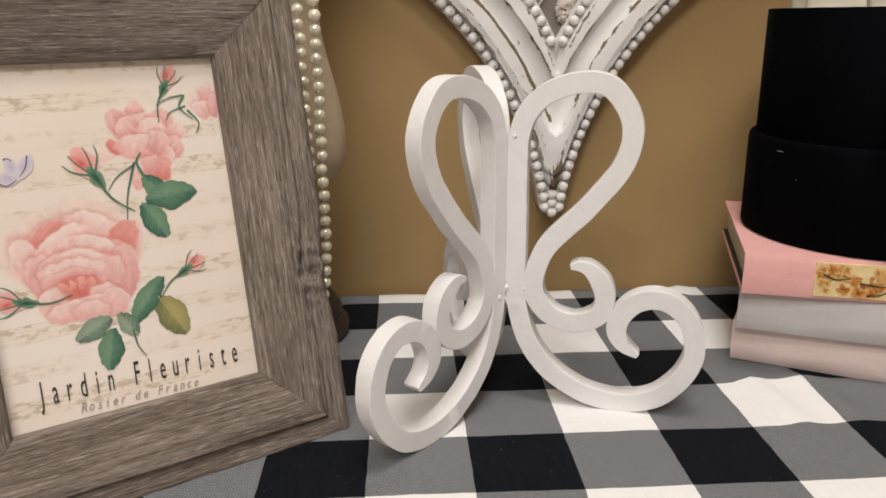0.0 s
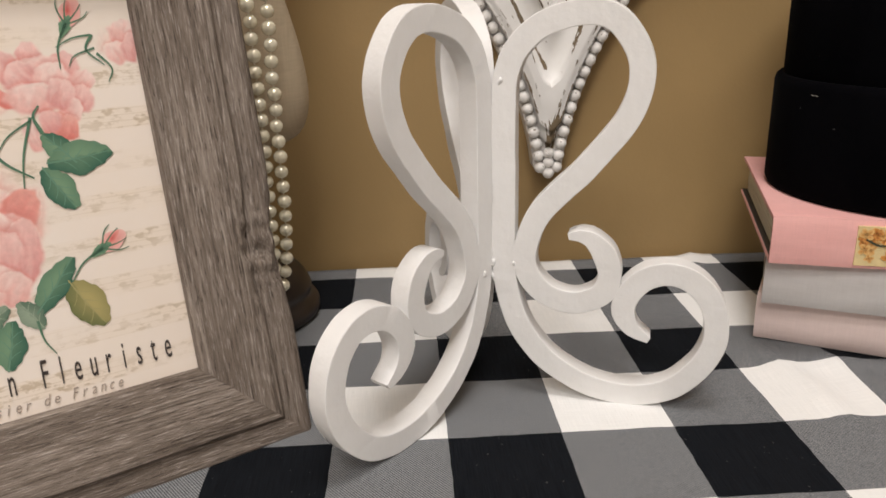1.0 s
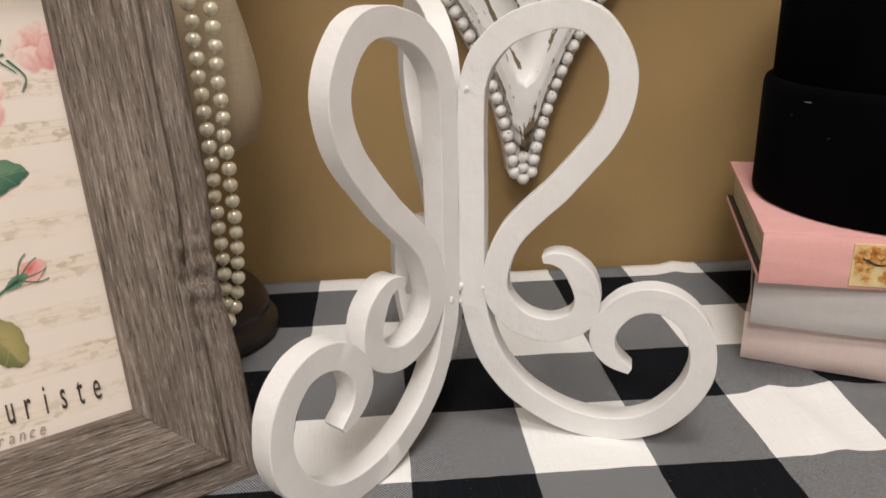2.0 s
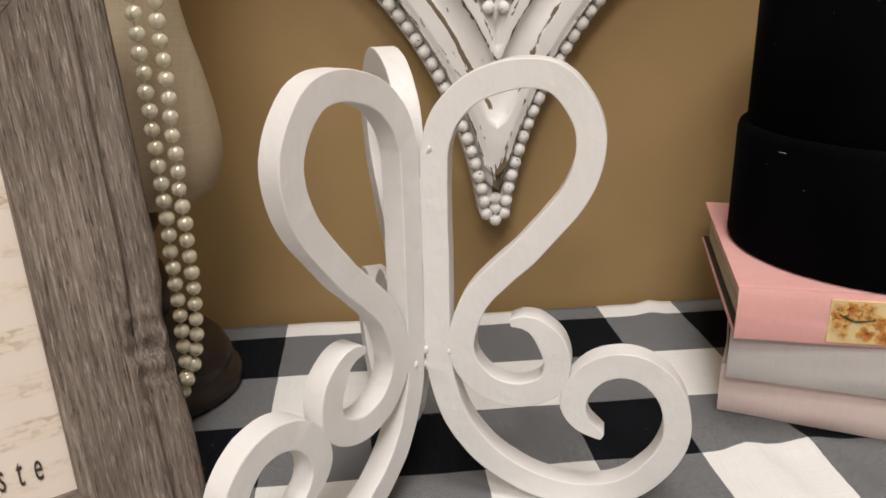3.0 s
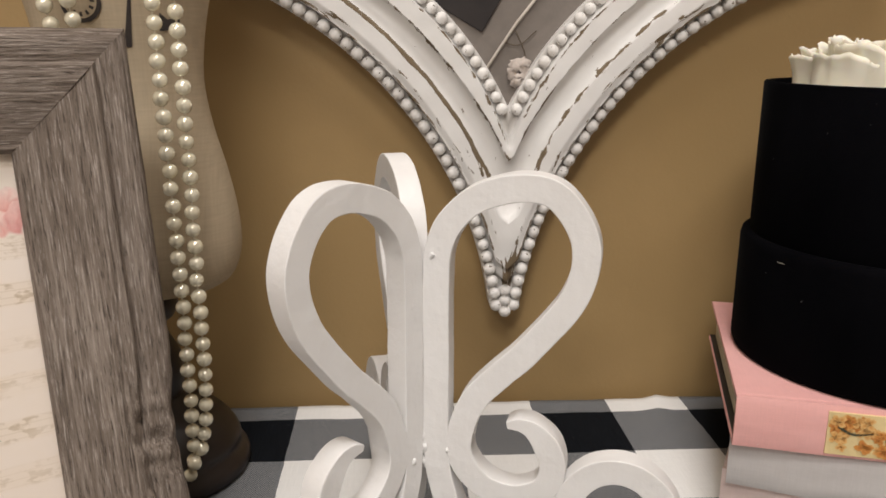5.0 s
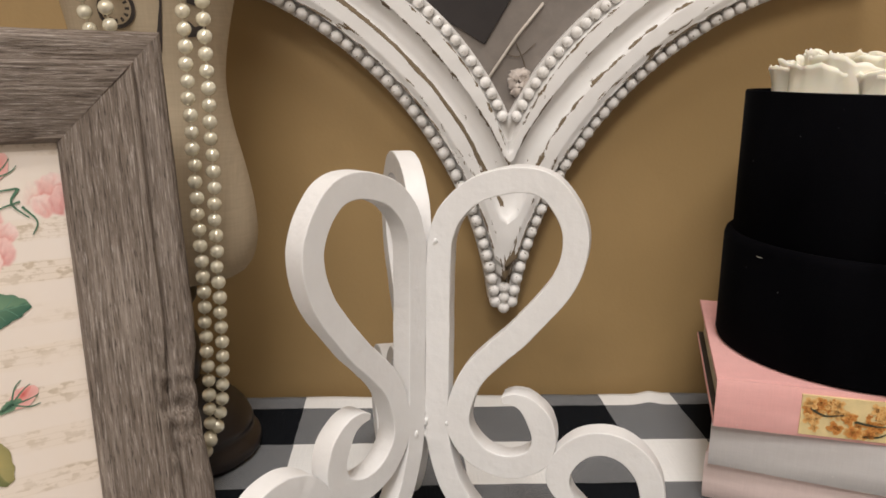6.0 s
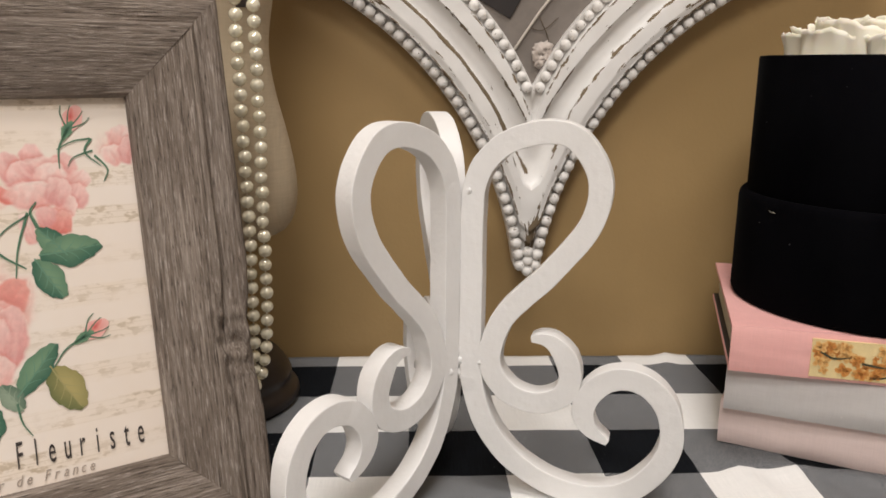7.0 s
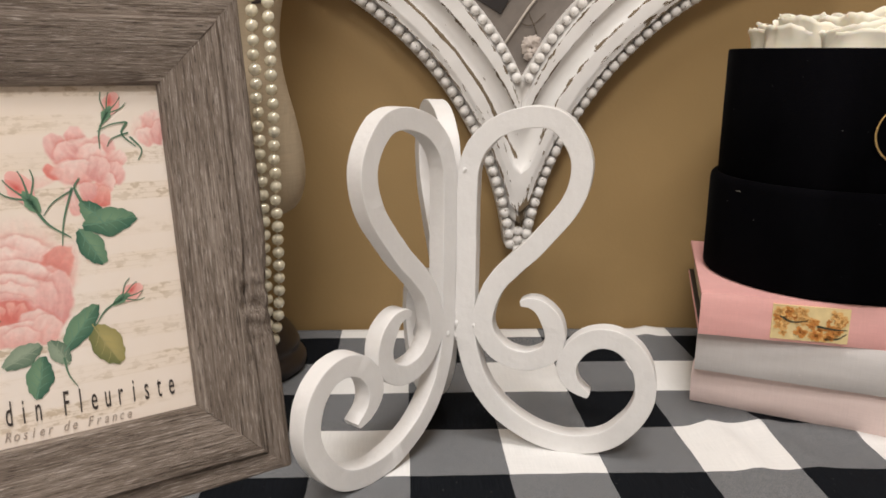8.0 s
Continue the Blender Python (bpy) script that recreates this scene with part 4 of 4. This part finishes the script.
def dress_form():
    thing = empty("dress_form", pose(FORM[0], FORM[1], 0))
    tagged(thing, "small cream linen dress form on a dark turned stand", "dress form")
    prof = [(0.004, 0.1060), (0.030, 0.1045), (0.043, 0.1075), (0.0495, 0.1150), (0.0525, 0.128), (0.0515, 0.145), (0.0475, 0.165), (0.0420, 0.186), (0.0388, 0.205), (0.0392, 0.222),
            (0.0435, 0.246), (0.0500, 0.270), (0.0545, 0.292), (0.0550, 0.315), (0.0520, 0.338), (0.0430, 0.358), (0.0270, 0.372), (0.0190, 0.384), (0.0185, 0.400), (0.0040, 0.402)]
    pts, _ = glide(prof, 70)
    torso = part("torso", lathe(pts.tolist(), 56, 0.96, 0.80), MAT_LINEN, thing)
    for v in torso.data.vertices:
        if v.co.z > 0.262 and v.co.y < 0:
            v.co.y -= 0.007 * math.exp(-((v.co.z - 0.300) / 0.022) ** 2) * math.exp(-((abs(v.co.x) - 0.024) / 0.018) ** 2)

    def on_front(x, z):
        """Depth of the torso's front at a place."""
        r = np.interp(z, pts[5:60, 1], pts[5:60, 0])
        return -0.80 * math.sqrt(max(r * r - x * x, 1e-6)) - 0.0004

    def patch(name, outline, mat):
        bm = bmesh.new()
        cx = sum(p[0] for p in outline) / len(outline)
        cz = sum(p[1] for p in outline) / len(outline)
        c = bm.verts.new((cx, on_front(cx, cz), cz))
        ring = [bm.verts.new((x, on_front(x, z), z)) for x, z in outline]
        for a, b in zip(ring, ring[1:] + ring[:1]):
            bm.faces.new((c, a, b))
        part(name, bm, mat, torso)

    cx, cz = -0.0050, 0.2445
    for k, (r, mat) in enumerate(((0.0092, MAT_INK), (0.0074, MAT_LINEN))):
        bm = bmesh.new()
        c = bm.verts.new((cx, on_front(cx, cz) - 0.0003 * (k + 1), cz))
        ring = []
        for i in range(32):
            x, z = cx + r * math.cos(i * math.pi / 16), cz + r * math.sin(i * math.pi / 16)
            ring.append(bm.verts.new((x, on_front(x, z) - 0.0003 * (k + 1), z)))
        for a, b in zip(ring, ring[1:] + ring[:1]):
            bm.faces.new((c, a, b))
        part("printed_dial", bm, mat, torso)
    for i in range(12):
        a = i * math.pi / 6
        bm = bmesh.new()
        vs = []
        for r, w in ((0.0046, -0.0005), (0.0046, 0.0005), (0.0066, 0.0007), (0.0066, -0.0007)):
            x, z = cx + r * math.cos(a) - w * math.sin(a), cz + r * math.sin(a) + w * math.cos(a)
            vs.append(bm.verts.new((x, on_front(x, z) - 0.0010, z)))
        bm.faces.new(vs)
        part("dial_mark", bm, MAT_INK, torso)
    patch("printed_tower", [(0.0105, 0.225), (0.0140, 0.225), (0.0148, 0.234), (0.0160, 0.246), (0.0176, 0.268), (0.0170, 0.268), (0.0148, 0.246), (0.0128, 0.235)], MAT_INK)
    patch("printed_motif", [(0.0255, 0.232), (0.0330, 0.233), (0.0335, 0.239), (0.0290, 0.237), (0.0262, 0.240)], MAT_INK)
    patch("printed_motif", [(0.0265, 0.248), (0.0330, 0.246), (0.0325, 0.254), (0.0280, 0.257)], MAT_INK)

    pole = [(0.0440, 0.0000), (0.0470, 0.0030), (0.0472, 0.0080), (0.0440, 0.0120), (0.0425, 0.0150), (0.0430, 0.0180), (0.0390, 0.0260), (0.0300, 0.0345), (0.0180, 0.0400), (0.0140, 0.0445), (0.0150, 0.0500), (0.0160, 0.0570),
            (0.0145, 0.0680), (0.0100, 0.0770), (0.0080, 0.0820), (0.0085, 0.0850), (0.0130, 0.0890), (0.0155, 0.0950), (0.0135, 0.1010), (0.0080, 0.1040), (0.0080, 0.1070)]
    split = 9
    part("base", lathe(glide(pole[:split + 1], 40)[0].tolist(), 56), MAT_DARK, thing, "dark stained turned wooden base")
    part("pole", lathe(glide(pole[split:], 44)[0].tolist(), 32), MAT_DARK, thing)


def pearl_necklace():
    thing = empty("pearl_necklace", pose(-0.134, 0.094, 0))
    tagged(thing, "long cream pearl necklace hung over the dress form", "necklace")
    me = bpy.data.meshes.new("pearl")
    b = bmesh.new()
    bmesh.ops.create_uvsphere(b, u_segments=16, v_segments=10, radius=0.0035)
    b.to_mesh(me)
    b.free()
    me.materials.append(MAT_PEARL)
    me.polygons.foreach_set("use_smooth", [True] * len(me.polygons))
    rnd = random.Random(12)
    inv = thing.matrix_world.inverted()
    runs = (
        [(-0.1480, 0.148, 0.372), (-0.1400, 0.110, 0.352), (-0.1378, 0.094, 0.310), (-0.1368, 0.0935, 0.270), (-0.1364, 0.0975, 0.240), (-0.1355, 0.0980, 0.193), (-0.1344, 0.0975, 0.142), (-0.1340, 0.0975, 0.117), (-0.1343, 0.0980, 0.088),
         (-0.1344, 0.0985, 0.055), (-0.1350, 0.0985, 0.032), (-0.1375, 0.0975, 0.0235)],
        [(-0.1400, 0.150, 0.372), (-0.1300, 0.116, 0.350), (-0.1282, 0.098, 0.310), (-0.1276, 0.0980, 0.270), (-0.1275, 0.1000, 0.242), (-0.1268, 0.1000, 0.196), (-0.1266, 0.0985, 0.151), (-0.1268, 0.0980, 0.117), (-0.1268, 0.0990, 0.085),
         (-0.1280, 0.1000, 0.055), (-0.1312, 0.1000, 0.037), (-0.1345, 0.0965, 0.0300)],
        [(-0.1860, 0.148, 0.374), (-0.1880, 0.112, 0.352), (-0.1840, 0.094, 0.310), (-0.1815, 0.0930, 0.270), (-0.1803, 0.0985, 0.242), (-0.1788, 0.1010, 0.228), (-0.1775, 0.1040, 0.190), (-0.1770, 0.1010, 0.140)],
        [(-0.1780, 0.148, 0.376), (-0.1780, 0.110, 0.354), (-0.1745, 0.094, 0.310), (-0.1715, 0.0925, 0.270), (-0.1700, 0.0985, 0.238), (-0.1703, 0.1015, 0.228), (-0.1700, 0.1040, 0.190), (-0.1690, 0.1005, 0.150)],
    )
    for run in runs:
        length = glide(run, 50)[1]
        n = int(length / 0.0076)
        pts, _ = glide(run, n)
        for p in pts:
            o = new("pearl", me)
            o.parent = thing
            s = rnd.uniform(0.96, 1.04)
            o.matrix_local = inv @ pose(p[0] + rnd.uniform(-0.0004, 0.0004), p[1], p[2], rnd.uniform(0, 90), rnd.uniform(0, 90), 0) @ Matrix.Diagonal((s, s, s, 1))
        cord = tube([tuple(inv @ Vector(q)) for q in glide(run, 60)[0]], 0.0004, 5)
        part("cord", cord, MAT_STRING, thing)


dress_form()
pearl_necklace()

# ---------------------------------------------------------------- books


def book(corner, turn, long, deep, z0, z1, cloth, label, overhang=0.004, round_back=0.003):
    """Local x runs along the spine, y into the book."""
    thing = empty("book", pose(corner[0], corner[1], z0, 0, 0, turn))
    tagged(thing, label, "book", "stacked books")
    t = z1 - z0
    th = 0.0024
    rnd = random.Random(int(z0 * 1e4) + 3)

    def board(name, za, zb):
        bm = box(0, 0.0035, za, long, deep, zb, 0.0006)
        for v in bm.verts:
            if v.co.y > deep * 0.5:
                v.co.z += 0.0008 * noise.noise((v.co.x * 20, v.co.y * 20, z0 * 40))
        return part(name, bm, cloth, thing, smooth=False)

    board("top_board", t - th, t)
    board("bottom_board", 0.0, th)
    part("board_lining", box(0.0006, 0.005, th, long - 0.0006, deep - 0.0006, th + 0.0006), MAT_BOARD, thing, smooth=False)
    part("board_lining", box(0.0006, 0.005, t - th - 0.0006, long - 0.0006, deep - 0.0006, t - th), MAT_PAGES, thing, smooth=False)
    # spine: a shallow rounded shell with a hinge groove above and below
    bm = bmesh.new()
    prof = []
    for k in range(13):
        a = -1 + 2 * k / 12
        y = -round_back * (1 - abs(a) ** 2.6)
        prof.append((y + 0.0002, t * (a + 1) / 2))
    outer, inner = prof, [(y + 0.0020, min(max(z, 0.0007), t - 0.0007)) for y, z in prof]
    loop = outer + [(0.0048, t - 0.0003)] + [(0.0048, t - th)] + inner[::-1] + [(0.0048, th), (0.0048, 0.0003)]
    rows = []
    for i in range(25):
        x = long * i / 24
        rows.append([bm.verts.new((x, y + 0.0004 * noise.noise((x * 40, z * 200, z0)), z)) for y, z in loop])
    for a, b in zip(rows, rows[1:]):
        for k in range(len(loop)):
            j = (k + 1) % len(loop)
            bm.faces.new((a[k], b[k], b[j], a[j]))
    bm.faces.new(rows[0])
    bm.faces.new(rows[-1][::-1])
    bmesh.ops.recalc_face_normals(bm, faces=bm.faces)
    sp = part("spine", bm, cloth, thing)
    sp.data.set_sharp_from_angle(angle=radians(40))
    bm = bmesh.new()
    layers = 26
    rows = []
    for k in range(layers + 1):
        z = th + 0.0006 + (t - 2 * th - 0.0012) * k / layers
        d = rnd.uniform(-0.0003, 0.0003)
        rows.append([bm.verts.new(p) for p in ((overhang + d, 0.0045, z), (long - overhang + d, 0.0045, z), (long - overhang - d, deep - overhang + d, z), (overhang - d, deep - overhang - d, z))])
    for a, b in zip(rows, rows[1:]):
        for k in range(4):
            bm.faces.new((a[k], a[(k + 1) % 4], b[(k + 1) % 4], b[k]))
    bm.faces.new(rows[0][::-1])
    bm.faces.new(rows[-1])
    part("page_block", bm, MAT_PAGES, thing, "cream page edges", smooth=False)
    return thing


def spine_label(thing, x0, x1, z0, z1, y):
    gold = plain("yellowed_label_paper", (0.78, 0.62, 0.32), 0.6, 260.0, 0.35)
    lab = part("spine_label", box(x0, y - 0.0004, z0, x1, y + 0.0012, z1), gold, thing, "yellow printed label with orange blossoms", smooth=False)
    blossoms = [ink("orange_blossom_ink", (0.38, 0.11, 0.02), (0.66, 0.31, 0.08)), ink("ochre_blossom_ink", (0.56, 0.24, 0.05), (0.78, 0.50, 0.20))]
    rnd = random.Random(31)
    for k in range(64):
        bm = bmesh.new()
        f = rnd.random()
        cx = x0 + 0.002 + (x1 - x0 - 0.004) * f
        band = 0.5 + 0.18 * math.sin(f * 7)
        cz = z0 + (z1 - z0) * min(0.88, max(0.12, rnd.gauss(band, 0.27)))
        s = rnd.uniform(0.0014, 0.0032)
        cx = min(max(cx, x0 + 1.25 * s), x1 - 1.25 * s)
        cz = min(max(cz, z0 + 1.25 * s), z1 - 1.25 * s)
        for j in range(4):
            a = j * 1.57 + rnd.uniform(0, 1)
            blob(bm, cx + s * 0.5 * math.cos(a), cz + s * 0.5 * math.sin(a), s * 0.62, s * 0.42, a, 0.0, 0.15, k + j * 0.3)
        o = part("blossom", bm, blossoms[k % 2], lab)
        o.matrix_local = pose(0, y - 0.0006 - 0.00001 * k, 0, 90, 0, 0)
    dark = plain("dark_green_ink", (0.05, 0.05, 0.025), 0.6)
    for pts in (((x0 + 0.004, z1 - 0.006), (x0 + 0.010, z1 - 0.009), (x0 + 0.018, z1 - 0.008)), ((x1 - 0.016, z0 + 0.009), (x1 - 0.008, z0 + 0.008), (x1 - 0.001, z0 + 0.008)), ((x1 - 0.012, z0 + 0.002), (x1 - 0.005, z0 + 0.003), (x1 - 0.001, z0 + 0.006))):
        bm = bmesh.new()
        stroke(bm, pts, 0.0013, 0.0)
        o = part("twig_print", bm, dark, lab)
        o.matrix_local = pose(0, y - 0.0012, 0, 90, 0, 0)


book((0.1215, 0.0830), -29.5, 0.200, 0.135, 0.0012, 0.0268, MAT_PALE, "pale pink cloth hardback lowest in a stack of three")
book((0.1175, 0.0700), -25.5, 0.200, 0.135, 0.0268, 0.0530, MAT_GREY, "plain grey cloth hardback between two pink books")
top_book = book((0.1130, 0.0580), -17.5, 0.205, 0.137, 0.0530, 0.0770, MAT_PINK, "bright pink hardback with a floral spine label", 0.0035, 0.0012)
spine_label(top_book, 0.0375, 0.0765, 0.0020, 0.0215, -0.0012)

# ---------------------------------------------------------------- velvet hat box with roses
BOX_AT = (0.211, 0.103)


def hat_box():
    z0, z1, z2 = 0.0772, 0.1370, 0.2100
    thing = empty("hat_box", pose(BOX_AT[0], BOX_AT[1], z0))
    tagged(thing, "round black velvet flower box standing on pink books", "flower box")
    a, b = z1 - z0, z2 - z0
    part("lower_band", lathe([(0.070, 0.0), (0.0745, 0.0006), (0.0755, 0.003), (0.0755, a - 0.004), (0.0748, a - 0.0012), (0.0735, a), (0.0700, a), (0.0690, a - 0.003)], 96), MAT_VELVET, thing)
    bm = bmesh.new()
    steps = 96
    prof = [(0.0690, 0.004), (0.0714, 0.004), (0.0714, b - 0.0010), (0.0708, b), (0.0696, b), (0.0690, b - 0.0010), (0.0690, b - 0.022), (0.0001, b - 0.022)]
    rings = [[bm.verts.new((r * math.cos(2 * math.pi * i / steps), r * math.sin(2 * math.pi * i / steps), z)) for i in range(steps)] for r, z in prof]
    for p, q in zip(rings, rings[1:]):
        for i in range(steps):
            bm.faces.new((p[i], p[(i + 1) % steps], q[(i + 1) % steps], q[i]))
    part("body", bm, MAT_VELVET, thing)
    # a thread of lint caught on the lid's edge
    lint = part("lint", tube([(-0.0022, 0.0, 0.0), (-0.0006, -0.0003, -0.0003), (0.0008, -0.0001, 0.0), (0.0022, 0.0, -0.0003)], 0.00010, 5), MAT_STRING, thing, "pale thread of lint")
    lint.matrix_local = pose(0, 0, 0, 0, 0, -163.6 + 90) @ pose(0, -0.0757, a - 0.0062)
    # brass ring hung from a small bow on the front
    turn = -98.7
    ring = []
    for k in range(33):
        t = 2 * math.pi * k / 32
        ring.append((0.0150 * math.cos(t), 0.0, 0.0150 * math.sin(t)))
    seat = pose(0, 0, 0, 0, 0, turn + 90) @ pose(0, -0.0730, 0.0905)
    r = part("ring", tube(ring, 0.0006, 8), MAT_BRASS, thing, "thin brass ring")
    r.matrix_local = seat
    for side in (-1, 1):
        loop = [(side * 0.0085 * math.sin(s) * 1.0, -0.0008, 0.0175 + 0.0035 * math.sin(2 * s)) for s in np.linspace(0, math.pi, 18)]
        o = part("bow_loop", tube(loop, 0.0008, 6), MAT_BRASS, r)
    k = part("bow_knot", ball(0.0018, 2), MAT_BRASS, r)
    k.matrix_local = pose(0, -0.0008, 0.0172)


def petal_mesh(width, height, lip, seed):
    """A thin upright petal with a torn, outward lip; x along its width, -y outwards."""
    bm = bmesh.new()
    lay = bm.verts.layers.float.new("tone")
    nu, nv = 26, 12
    grid = []
    for i in range(nu + 1):
        u = -1 + 2 * i / nu
        row = []
        for j in range(nv + 1):
            v = j / nv
            w = width * (0.72 + 0.28 * math.sin(min(1, v * 1.2) * math.pi / 2))
            torn = 0.10 * noise.noise((u * 1.7 + seed, 1.0, seed)) + 0.055 * noise.noise((u * 8.0 + seed, 4.0, seed)) - 0.10 * abs(u) ** 4
            top = height * v * (1 + torn * v ** 3)
            wave = noise.noise((u * 2.0 + seed, v * 1.6, seed * 1.3))
            out = lip * (v ** 4 * (0.8 + 0.8 * noise.noise((u * 3 + seed, 2.0, 1.0)))) + 0.10 * height * v * wave
            p = bm.verts.new((u * w / 2, -out + 0.26 * w * u * u, top))
            p[lay] = v ** 0.7
            row.append(p)
        grid.append(row)
    for a, b in zip(grid, grid[1:]):
        for j in range(nv):
            bm.faces.new((a[j], b[j], b[j + 1], a[j + 1]))
    return bm


def ivory_rose(x, y, z):
    thing = empty("rose", pose(x, y, z))
    tagged(thing, "large ivory preserved rose with ragged petals filling the velvet box", "rose")
    rnd = random.Random(5)
    for k, (count, dist, wide, high, lip, tilt) in enumerate(((9, 0.0600, 0.048, 0.0250, 0.0040, -10), (8, 0.0560, 0.050, 0.0295, 0.0045, -10), (8, 0.0470, 0.046, 0.0312, 0.0050, -9),
                                                             (7, 0.0350, 0.040, 0.0310, 0.0050, -8), (6, 0.0190, 0.028, 0.0305, 0.0040, -2), (4, 0.0090, 0.017, 0.0300, 0.0020, -3))):
        shapes = []
        for n in range(3):
            me = bpy.data.meshes.new("petal")
            bm = petal_mesh(wide, high, lip, k * 7.3 + n * 2.9 + 1.0)
            bm.to_mesh(me)
            bm.free()
            me.materials.append(MAT_ROSE)
            me.polygons.foreach_set("use_smooth", [True] * len(me.polygons))
            shapes.append(me)
        for i in range(count):
            a = 360 / count * i + k * 23 + rnd.uniform(-7, 7)
            o = new("petal", shapes[i % 3])
            o.parent = thing
            o.matrix_local = pose(0, 0, 0, 0, 0, a) @ pose(0, -dist, 0, tilt + rnd.uniform(-3, 3), rnd.uniform(-6, 6), rnd.uniform(-10, 10)) @ Matrix.Diagonal((1, 1, rnd.uniform(0.92, 1.08), 1))
            o.modifiers.new("thickness", "SOLIDIFY").thickness = 0.0005


hat_box()
ivory_rose(BOX_AT[0], BOX_AT[1], 0.1960)
